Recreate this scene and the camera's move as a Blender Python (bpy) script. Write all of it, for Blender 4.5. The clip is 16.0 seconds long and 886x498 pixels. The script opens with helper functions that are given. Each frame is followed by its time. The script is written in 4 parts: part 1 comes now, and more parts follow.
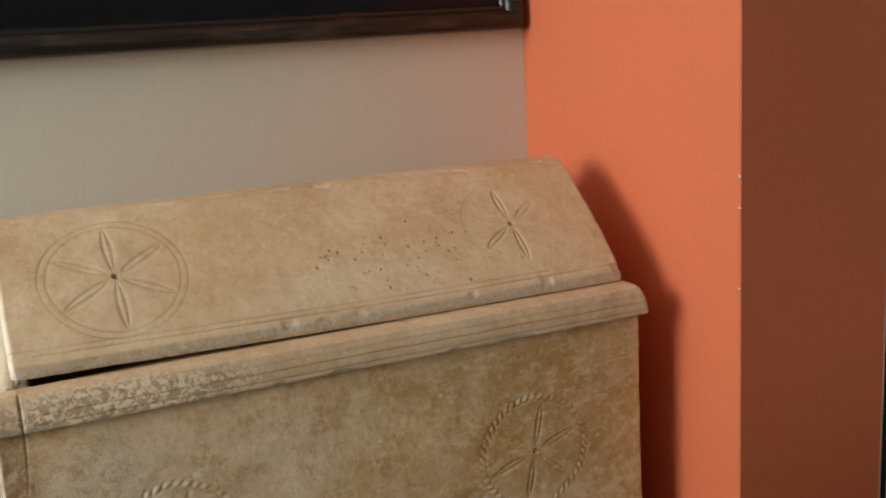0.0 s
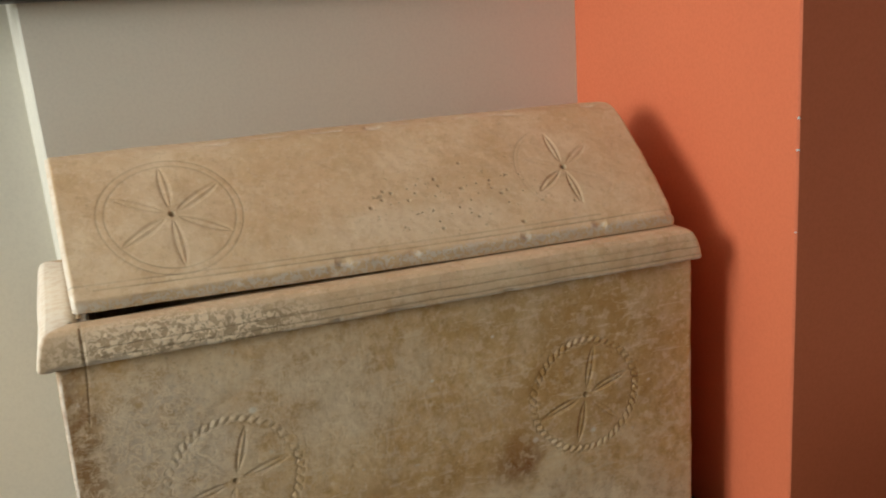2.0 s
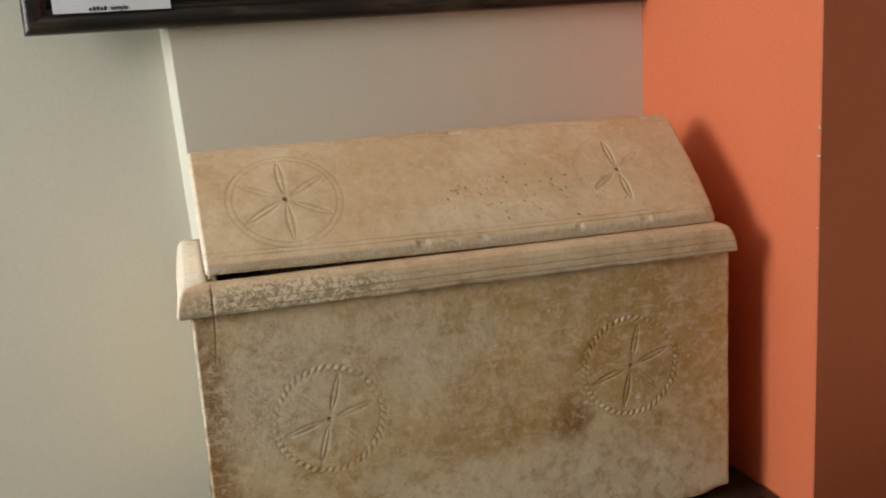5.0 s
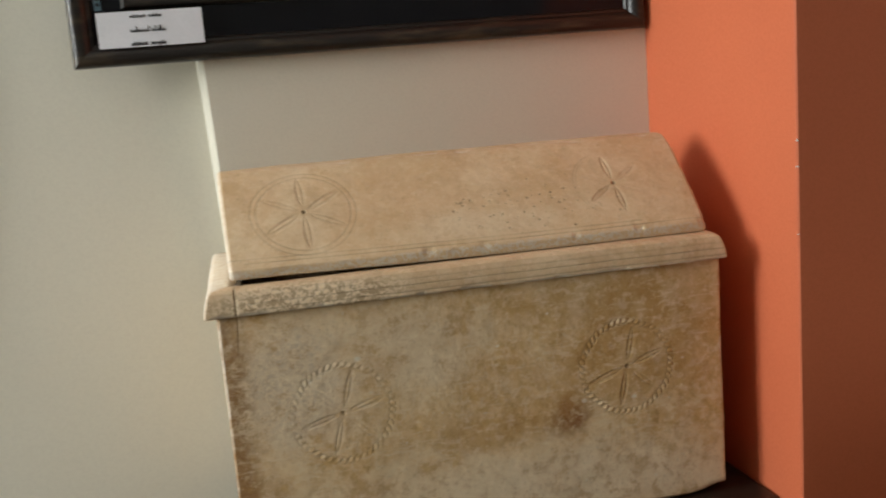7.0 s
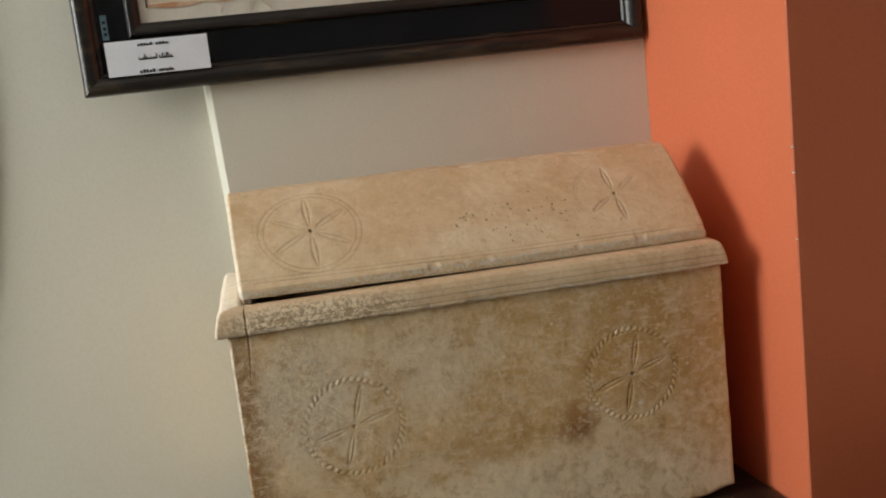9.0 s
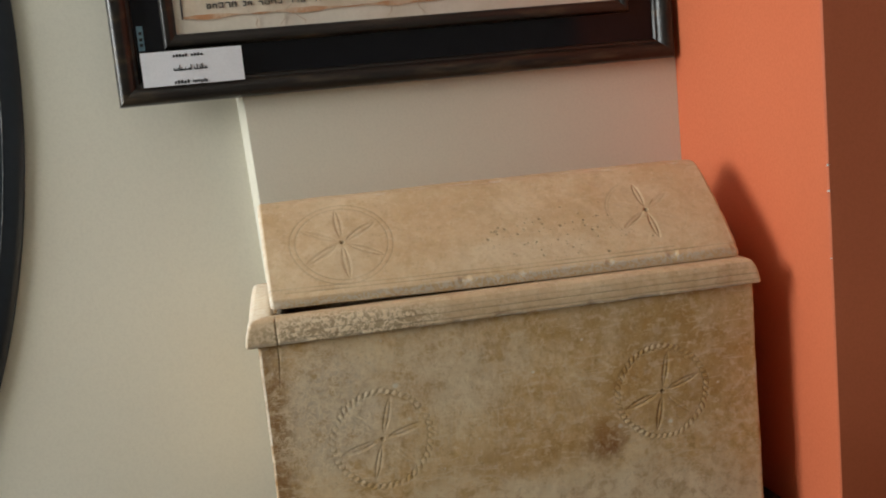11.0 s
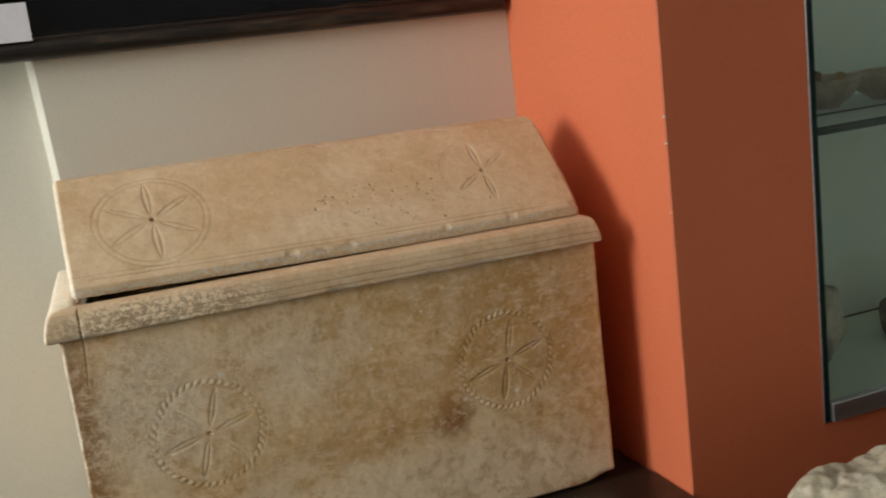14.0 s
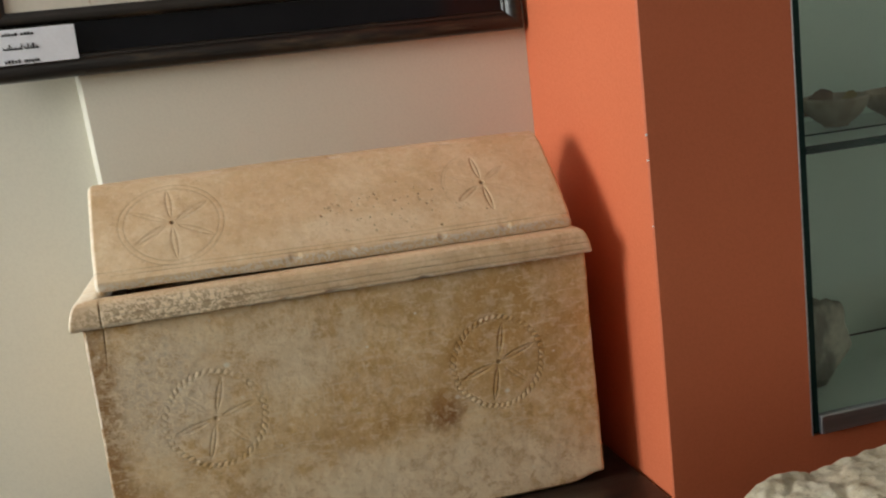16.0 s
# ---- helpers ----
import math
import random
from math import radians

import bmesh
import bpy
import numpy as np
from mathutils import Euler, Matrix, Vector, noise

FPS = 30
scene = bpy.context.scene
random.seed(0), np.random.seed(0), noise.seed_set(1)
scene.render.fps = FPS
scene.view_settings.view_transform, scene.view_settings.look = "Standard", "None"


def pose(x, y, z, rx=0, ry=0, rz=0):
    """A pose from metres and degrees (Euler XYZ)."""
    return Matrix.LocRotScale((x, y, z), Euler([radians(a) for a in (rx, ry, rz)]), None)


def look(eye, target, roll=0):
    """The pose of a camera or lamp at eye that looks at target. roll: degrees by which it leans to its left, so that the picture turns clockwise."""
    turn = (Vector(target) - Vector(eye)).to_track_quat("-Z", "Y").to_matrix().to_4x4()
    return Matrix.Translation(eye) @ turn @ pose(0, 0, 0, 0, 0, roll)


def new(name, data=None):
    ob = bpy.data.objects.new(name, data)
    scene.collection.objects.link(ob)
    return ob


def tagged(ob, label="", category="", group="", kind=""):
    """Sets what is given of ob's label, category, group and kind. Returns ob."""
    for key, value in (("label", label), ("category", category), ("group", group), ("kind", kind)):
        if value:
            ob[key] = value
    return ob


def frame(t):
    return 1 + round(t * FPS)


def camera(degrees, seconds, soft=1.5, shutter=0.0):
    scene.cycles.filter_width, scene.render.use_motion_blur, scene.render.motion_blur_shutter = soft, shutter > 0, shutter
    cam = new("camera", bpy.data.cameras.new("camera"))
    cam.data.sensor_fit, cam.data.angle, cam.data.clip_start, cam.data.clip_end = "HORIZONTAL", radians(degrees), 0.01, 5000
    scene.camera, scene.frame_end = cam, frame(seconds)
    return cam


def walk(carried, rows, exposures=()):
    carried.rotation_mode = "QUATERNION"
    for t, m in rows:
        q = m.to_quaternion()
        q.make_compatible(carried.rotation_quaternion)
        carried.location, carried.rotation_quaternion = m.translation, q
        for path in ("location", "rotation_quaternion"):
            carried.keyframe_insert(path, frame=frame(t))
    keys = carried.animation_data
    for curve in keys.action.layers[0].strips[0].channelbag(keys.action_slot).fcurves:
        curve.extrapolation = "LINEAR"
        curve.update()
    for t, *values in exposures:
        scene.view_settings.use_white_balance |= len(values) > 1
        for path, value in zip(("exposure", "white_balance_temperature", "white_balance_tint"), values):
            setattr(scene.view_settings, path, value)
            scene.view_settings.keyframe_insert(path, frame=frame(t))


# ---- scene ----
cam = camera(47.8, 16.0, soft=1.9, shutter=0.5)
PATH = [
    (0, (0.075, 0.04, 1.582), (0.924, 1.801, 1.161), -3.5),
    (0.5, (0.072, 0.044, 1.58), (0.923, 1.8, 1.144), -2.9),
    (1, (0.07, 0.046, 1.573), (0.878, 1.815, 1.107), -3.6),
    (1.5, (0.065, 0.043, 1.566), (0.861, 1.814, 1.089), -3.3),
    (2, (0.055, 0.045, 1.56), (0.831, 1.823, 1.073), -3.6),
    (2.5, (0.055, 0.033, 1.559), (0.78, 1.834, 1.076), -4.5),
    (3, (0.025, 0.049, 1.565), (0.741, 1.858, 1.101), -4.6),
    (3.2, (0.001, 0.056, 1.558), (0.74, 1.857, 1.101), -4.7),
    (5.3, (0.046, -0.172, 1.559), (0.605, 1.7, 1.132), -3.5),
    (5.5, (0.062, -0.158, 1.549), (0.72, 1.684, 1.131), -4.1),
    (6, (0.035, -0.132, 1.546), (0.808, 1.667, 1.14), -4.2),
    (6.5, (0.045, -0.191, 1.552), (0.652, 1.677, 1.173), -4.9),
    (7, (0.068, -0.283, 1.543), (0.526, 1.632, 1.188), -4.6),
    (7.5, (0.072, -0.311, 1.548), (0.398, 1.632, 1.204), -6.1),
    (8, (0.082, -0.314, 1.549), (0.394, 1.631, 1.207), -6.5),
    (8.5, (0.088, -0.316, 1.548), (0.463, 1.618, 1.205), -6.3),
    (9, (0.082, -0.312, 1.553), (0.505, 1.614, 1.219), -6.4),
    (9.2, (0.071, -0.313, 1.551), (0.488, 1.616, 1.223), -5.5),
    (11.3, (0.058, -0.305, 1.543), (0.454, 1.634, 1.258), -5.6),
    (11.5, (0.038, -0.293, 1.549), (0.447, 1.642, 1.249), -5.4),
    (12, (0.026, -0.275, 1.551), (0.424, 1.662, 1.251), -4.9),
    (12.5, (0.057, -0.231, 1.554), (0.455, 1.703, 1.235), -6.7),
    (13, (0.088, -0.198, 1.544), (0.571, 1.712, 1.201), -7.0),
    (13.5, (0.096, -0.203, 1.537), (0.658, 1.681, 1.167), -6.4),
    (14, (0.106, -0.222, 1.529), (0.784, 1.619, 1.144), -6.9),
    (14.5, (0.137, -0.283, 1.527), (0.831, 1.559, 1.172), -6.0),
    (15, (0.181, -0.341, 1.523), (0.709, 1.564, 1.214), -6.2),
    (15.5, (0.211, -0.364, 1.538), (0.661, 1.558, 1.218), -7.3),
    (16, (0.215, -0.348, 1.535), (0.7, 1.559, 1.178), -6.6),
]
walk(cam, [(t, look(eye, target, roll)) for t, eye, target, roll in PATH],
     exposures=[(0.0, -0.05), (3.0, -0.08), (6.0, -0.03), (9.0, -0.05), (11.5, -0.11), (12.5, -0.15), (13.5, -0.10), (14.5, 0.04), (15.0, 0.07), (16.0, 0.06)])

# ---- world and light ----
world = bpy.data.worlds.new("world")
scene.world = world
world.use_nodes = True
sky = world.node_tree.nodes.new("ShaderNodeTexSky")
sky.sky_type, sky.sun_disc = "NISHITA", False
sky.sun_elevation, sky.sun_rotation = radians(35), radians(200)
world.node_tree.links.new(sky.outputs[0], world.node_tree.nodes["Background"].inputs[0])
world.node_tree.nodes["Background"].inputs[1].default_value = 0.1
scene.view_settings.exposure = 0.0


def area_lamp(name, m, sx, sy, watts, colour):
    lamp = bpy.data.lights.new(name, "AREA")
    lamp.shape, lamp.size, lamp.size_y, lamp.energy, lamp.color = "RECTANGLE", sx, sy, watts, colour
    ob = new(name, lamp)
    ob.matrix_world = m
    return ob


# daylight that comes in by the window
area_lamp("window_light", look((-2.58, 0.52, 2.2), (0.0, 0.66, 1.9)), 1.2, 1.2, 78, (0.95, 0.985, 0.97))


# ---- materials ----
def nodes(name):
    m = bpy.data.materials.new(name)
    m.use_nodes = True
    t = m.node_tree
    return m, t, t.nodes["Principled BSDF"]


class Web:
    """Short ways to add and join nodes of one material."""

    def __init__(self, tree):
        self.t = tree
        self.co = tree.nodes.new("ShaderNodeTexCoord").outputs["Object"]

    def put(self, socket, value):
        if isinstance(value, bpy.types.NodeSocket):
            self.t.links.new(value, socket)
        else:
            socket.default_value = value

    def noise(self, scale, detail=6, rough=0.55, dist=0.0, stretch=None, shift=(0, 0, 0)):
        n = self.t.nodes.new("ShaderNodeTexNoise")
        n.inputs["Scale"].default_value, n.inputs["Detail"].default_value = scale, detail
        n.inputs["Roughness"].default_value, n.inputs["Distortion"].default_value = rough, dist
        p = self.t.nodes.new("ShaderNodeMapping")
        p.inputs["Scale"].default_value, p.inputs["Location"].default_value = stretch or (1, 1, 1), shift
        self.put(p.inputs["Vector"], self.co)
        self.put(n.inputs["Vector"], p.outputs[0])
        return n.outputs["Fac"]

    def ramp(self, value, lo, hi, a=0.0, b=1.0):
        r = self.t.nodes.new("ShaderNodeMapRange")
        r.interpolation_type = "SMOOTHSTEP"
        self.put(r.inputs["Value"], value)
        for k, v in (("From Min", lo), ("From Max", hi), ("To Min", a), ("To Max", b)):
            r.inputs[k].default_value = v
        return r.outputs["Result"]

    def math(self, op, a, b=0.0):
        n = self.t.nodes.new("ShaderNodeMath")
        n.operation = op
        self.put(n.inputs[0], a)
        self.put(n.inputs[1], b)
        return n.outputs[0]

    def mix(self, fac, a, b):
        n = self.t.nodes.new("ShaderNodeMix")
        n.data_type = "RGBA"
        self.put(n.inputs["Factor"], fac)
        for k, v in ((6, a), (7, b)):
            self.put(n.inputs[k], v if isinstance(v, bpy.types.NodeSocket) else (*v, 1))
        return n.outputs[2]

    def blob(self, centre, size, wob=0.35, scale=18):
        """1 in the middle of an uneven stain, 0 past its rim."""
        v = self.t.nodes.new("ShaderNodeVectorMath")
        v.operation = "SUBTRACT"
        self.put(v.inputs[0], self.co)
        v.inputs[1].default_value = centre
        d = self.t.nodes.new("ShaderNodeVectorMath")
        d.operation = "DIVIDE"
        self.put(d.inputs[0], v.outputs[0])
        d.inputs[1].default_value = size
        l = self.t.nodes.new("ShaderNodeVectorMath")
        l.operation = "LENGTH"
        self.put(l.inputs[0], d.outputs[0])
        w = self.math("MULTIPLY", self.math("SUBTRACT", self.noise(scale, 6, 0.6), 0.5), wob * 4)
        return self.ramp(self.math("ADD", l.outputs["Value"], w), 1.15, 0.45)

    def bump(self, bsdf, height, strength, distance):
        b = self.t.nodes.new("ShaderNodeBump")
        b.inputs["Strength"].default_value, b.inputs["Distance"].default_value = strength, distance
        self.put(b.inputs["Height"], height)
        self.t.links.new(b.outputs[0], bsdf.inputs["Normal"])


def plain(name, a, b, rough=0.6, scale=6.0, fine=120.0, bump=0.3, depth=0.001, metal=0.0, spread=(0.35, 0.65), coat=0.0, stretch=None):
    """Two tones in broad patches, a fine grain over them and a little relief."""
    m, t, p = nodes(name)
    w = Web(t)
    broad, grain = w.noise(scale, 5, stretch=stretch), w.noise(fine, 4, stretch=stretch)
    c = w.mix(w.ramp(broad, *spread), a, b)
    c = w.mix(w.ramp(grain, 0.35, 0.75, 0.0, 0.25), c, [x * 0.82 for x in a])
    w.put(p.inputs["Base Color"], c)
    w.put(p.inputs["Roughness"], w.ramp(grain, 0.2, 0.8, rough * 0.9, min(1, rough * 1.12)))
    p.inputs["Metallic"].default_value = metal
    p.inputs["Coat Weight"].default_value = coat
    if bump:
        w.bump(p, grain, bump, depth)
    return m


def limestone(name, base, light, ochre, pale, ochre_amount, pale_amount, stains=(), flakes=None, specks=None, dashes=None, crust=None, scrapes=0.0, grime=1.0, fade=(0.42, 0.62)):
    """Old limestone: ochre patina in soft clouds, pale scuffs and lime bloom, fine pitting.
    stains: (centre, size, colour, strength); flakes: (centre, size, colour, tone between, strength) of a mottled, flaking stretch;
    specks: (centre, size) of dark pinholes; dashes: (centre, size, strength) of upright tool marks; crust: (centre, size, strength) of wrinkled lime."""
    m, t, p = nodes(name)
    w = Web(t)
    c = w.mix(w.ramp(w.noise(9, 8, 0.66, 0.4), 0.36, 0.64), base, light)
    clouds = w.math("ADD", w.math("MULTIPLY", w.noise(11, 9, 0.72, 0.5, shift=(3, 1, 2)), 0.7), w.math("MULTIPLY", w.noise(85, 7, 0.7, 0.4, shift=(1, 1, 6)), 0.3))
    c = w.mix(w.math("MULTIPLY", w.ramp(clouds, *fade), ochre_amount), c, ochre)
    grit = w.noise(130, 7, 0.75, 0.3, shift=(8, 2, 4))
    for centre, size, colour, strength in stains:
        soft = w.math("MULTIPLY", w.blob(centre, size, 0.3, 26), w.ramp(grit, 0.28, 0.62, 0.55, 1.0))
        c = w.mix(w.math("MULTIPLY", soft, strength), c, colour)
    rust = w.math("MULTIPLY", w.ramp(w.noise(42, 8, 0.64, 0.3, shift=(2, 2, 8)), 0.48, 0.58), w.ramp(clouds, 0.42, 0.56, 0.1, 1.0))
    c = w.mix(w.math("MULTIPLY", rust, ochre_amount * 0.7), c, [x * 0.82 for x in ochre])
    for scale, shift, lo, hi, amount in ((30, (7, 3, 1), 0.50, 0.66, 0.45), (78, (1, 9, 4), 0.55, 0.61, 0.6), (170, (5, 5, 2), 0.56, 0.64, 0.5)):
        c = w.mix(w.math("MULTIPLY", w.ramp(w.noise(scale, 6, 0.6, 0.25, shift=shift), lo, hi), pale_amount * amount), c, pale)
    c = w.mix(w.math("MULTIPLY", w.ramp(w.noise(26, 7, 0.70, 0.4, shift=(6, 2, 5), stretch=(1, 1, 4.2)), 0.55, 0.62), scrapes), c, pale)
    c = w.mix(w.math("MULTIPLY", w.ramp(w.noise(95, 5, 0.62, 0.2, shift=(9, 4, 8)), 0.58, 0.65), 0.42 * grime), c, [x * 0.66 for x in ochre])
    c = w.mix(w.math("MULTIPLY", w.ramp(w.noise(210, 3, 0.6, shift=(3, 8, 1)), 0.63, 0.68), 0.5 * grime), c, [x * 0.42 for x in ochre])
    c = w.mix(w.math("MULTIPLY", w.ramp(w.noise(280, 5, 0.7), 0.6, 0.7), 0.35 * grime), c, [x * 0.5 for x in ochre])
    relief = w.math("ADD", w.noise(70, 6, 0.62), w.math("MULTIPLY", w.noise(420, 5, 0.7), 0.35))
    if dashes:
        marks = w.math("MULTIPLY", w.blob(dashes[0], dashes[1], 0.3, 12), w.ramp(w.noise(62, 6, 0.65, 0.5, shift=(6, 2, 5), stretch=(2.6, 1, 0.8)), 0.53, 0.63))
        c = w.mix(w.math("MULTIPLY", marks, dashes[2]), c, pale)
        relief = w.math("SUBTRACT", relief, w.math("MULTIPLY", marks, 0.16))
    if crust:
        vein = w.ramp(w.math("ABSOLUTE", w.math("SUBTRACT", w.noise(85, 4, 0.6, 0.6, shift=(2, 7, 3)), 0.5)), 0.05, 0.015)
        vein = w.math("MULTIPLY", vein, w.blob(crust[0], crust[1], 0.35, 14))
        c = w.mix(w.math("MULTIPLY", vein, crust[2]), c, pale)
        relief = w.math("ADD", relief, w.math("MULTIPLY", vein, 0.2))
    if flakes:
        area = w.blob(flakes[0], flakes[1], 0.12)
        mask = w.math("MULTIPLY", area, w.ramp(w.noise(195, 3, 0.6, 0.7), 0.47, 0.53))
        c = w.mix(w.math("MULTIPLY", area, 0.7), c, [x * flakes[3] for x in base])
        c = w.mix(w.math("MULTIPLY", mask, flakes[4]), c, flakes[2])
        relief = w.math("ADD", relief, w.math("MULTIPLY", mask, 0.12))
    if specks:
        dots = w.math("MULTIPLY", w.blob(specks[0], specks[1], 0.5, 9), w.ramp(w.noise(170, 2, 0.5, shift=(4, 4, 4)), 0.66, 0.72))
        c = w.mix(w.math("MULTIPLY", dots, 0.8), c, (0.13, 0.075, 0.03))
        relief = w.math("SUBTRACT", relief, dots)
    # pale for chips, and for window light painted on the left ends
    fresh_lit = t.nodes.new("ShaderNodeAttribute")
    fresh_lit.attribute_name = "bare_lit"
    c = w.mix(w.math("MULTIPLY", fresh_lit.outputs["Fac"], w.ramp(w.noise(110, 4), 0.38, 0.55, 0.6, 0.96)), c, (0.88, 0.79, 0.66))
    # brown for soil in scratched lines, and shade painted in hubs, pits, cracks
    cut_brown = t.nodes.new("ShaderNodeAttribute")
    cut_brown.attribute_name = "soil_shade"
    c = w.mix(w.math("MULTIPLY", cut_brown.outputs["Fac"], 0.6), c, (0.16, 0.09, 0.045))
    w.put(p.inputs["Base Color"], c)
    w.put(p.inputs["Roughness"], w.ramp(w.noise(40, 5), 0.3, 0.7, 0.6, 0.85))
    w.bump(p, relief, 0.36, 0.002)
    return m


CREAM = plain("cream_paint", (0.72, 0.685, 0.575), (0.745, 0.71, 0.60), 0.75, 1.6, 260, 0.25, 0.0006)
ORANGE = plain("orange_paint", (0.70, 0.170, 0.071), (0.73, 0.182, 0.077), 0.62, 2.2, 240, 0.25, 0.0006)
WHITE = plain("off_white_paint", (0.84, 0.82, 0.79), (0.87, 0.85, 0.82), 0.8, 1.4, 220)
SAGE = plain("grey_green_paint", (0.63, 0.66, 0.60), (0.67, 0.70, 0.64), 0.75, 1.6, 240)
CEILING = plain("ceiling_paint", (0.79, 0.78, 0.76), (0.82, 0.81, 0.79), 0.8, 1.2, 200)
FLOOR = plain("floor_stone", (0.10, 0.088, 0.072), (0.15, 0.13, 0.108), 0.45, 3.0, 90)
WOOD = plain("dark_wood", (0.018, 0.011, 0.008), (0.036, 0.021, 0.014), 0.38, 8, 60, 0.3, 0.001, stretch=(1, 9, 9))
FRAME = plain("dark_frame_wood", (0.012, 0.009, 0.007), (0.085, 0.060, 0.036), 0.30, 16, 90, 0.4, 0.001, spread=(0.50, 0.75), stretch=(0.6, 3, 3))
BOARD = plain("black_gloss_board", (0.006, 0.006, 0.008), (0.009, 0.009, 0.012), 0.12, 5, 60, 0.05, 0.0003)
BLACK = plain("black_lacquer", (0.016, 0.024, 0.036), (0.022, 0.031, 0.045), 0.36, 6, 80, 0.12, 0.0006)
BEAD = plain("worn_bead_glint", (0.05, 0.06, 0.07), (0.30, 0.32, 0.34), 0.4, 30, 160, 0.2, 0.0004, spread=(0.45, 0.7))
CARD = plain("white_card", (0.79, 0.80, 0.85), (0.82, 0.83, 0.88), 0.7, 30, 400, 0.05, 0.0002)
INK = plain("black_ink", (0.015, 0.015, 0.018), (0.025, 0.025, 0.03), 0.7, 60, 300, 0)
METAL = plain("brushed_aluminium", (0.42, 0.42, 0.44), (0.55, 0.55, 0.57), 0.38, 20, 200, 0.1, 0.0004, metal=0.9, stretch=(0.2, 4, 4))
LINING = plain("case_lining", (0.82, 0.92, 0.82), (0.85, 0.94, 0.85), 0.8, 4, 160, 0.2, 0.0006)
CLAY = plain("fired_clay", (0.36, 0.27, 0.185), (0.50, 0.40, 0.285), 0.85, 26, 160, 0.4, 0.001)
SHERD = plain("brown_sherd", (0.15, 0.075, 0.035), (0.25, 0.135, 0.07), 0.8, 40, 200, 0.4, 0.001)
OCHRE_SHERD = plain("ochre_sherd", (0.30, 0.21, 0.06), (0.42, 0.31, 0.12), 0.8, 40, 200, 0.4, 0.001)
ROCK_GREY = plain("grey_rock", (0.27, 0.25, 0.21), (0.66, 0.62, 0.51), 0.85, 15, 110, 0.8, 0.004, spread=(0.40, 0.62), stretch=(1, 2.5, 0.8))
ROCK_BROWN = plain("brown_rock", (0.085, 0.06, 0.055), (0.16, 0.12, 0.10), 0.85, 22, 120, 0.7, 0.004)
ROUGH = limestone("rough_limestone", (0.60, 0.53, 0.38), (0.74, 0.68, 0.53), (0.36, 0.27, 0.16), (0.66, 0.62, 0.53), 0.5, 0.5)
PARCH = plain("parchment", (0.68, 0.62, 0.52), (0.75, 0.70, 0.61), 0.75, 12, 160, 0.1, 0.0003)
RUST = plain("red_brown_wash", (0.50, 0.25, 0.12), (0.66, 0.52, 0.38), 0.75, 38, 300, 0)
FOLD = plain("faint_brown_ink", (0.52, 0.42, 0.31), (0.62, 0.53, 0.42), 0.75, 60, 300, 0)
TAN = plain("tan_wash", (0.64, 0.54, 0.41), (0.71, 0.62, 0.50), 0.75, 30, 300, 0)
BOARD.node_tree.nodes["Principled BSDF"].inputs["Specular IOR Level"].default_value = 0.22
BLUE = plain("pale_blue", (0.16, 0.30, 0.40), (0.25, 0.40, 0.50), 0.5, 60, 300, 0)
LIDSTONE = limestone("lid_limestone", (0.66, 0.475, 0.277), (0.775, 0.592, 0.377), (0.655, 0.425, 0.215), (0.825, 0.675, 0.475), 0.5, 0.34, specks=((0.40, 0.05, 0.425), (0.13, 0.2, 0.035)),
                     stains=(((0.22, 0.08, 0.45), (0.09, 0.2, 0.05), (0.66, 0.42, 0.22), 0.5), ((0.33, 0.02, 0.41), (0.12, 0.1, 0.02), (0.80, 0.66, 0.46), 0.5),
                             ((0.03, 0.1, 0.47), (0.06, 0.12, 0.045), (0.60, 0.40, 0.22), 0.45), ((0.10, 0.07, 0.435), (0.055, 0.1, 0.045), (0.70, 0.54, 0.35), 0.5)),
                     flakes=((0.3, -0.002, 0.380), (0.5, 0.012, 0.010), (0.62, 0.56, 0.47), 0.8, 0.8), grime=0.35)
RIMSTONE = limestone("rim_limestone", (0.645, 0.460, 0.272), (0.735, 0.543, 0.340), (0.588, 0.361, 0.182), (0.840, 0.663, 0.473), 0.45, 0.45, flakes=((0.09, -0.028, 0.351), (0.15, 0.04, 0.024), (0.87, 0.69, 0.47), 0.66, 0.95), grime=0.5)
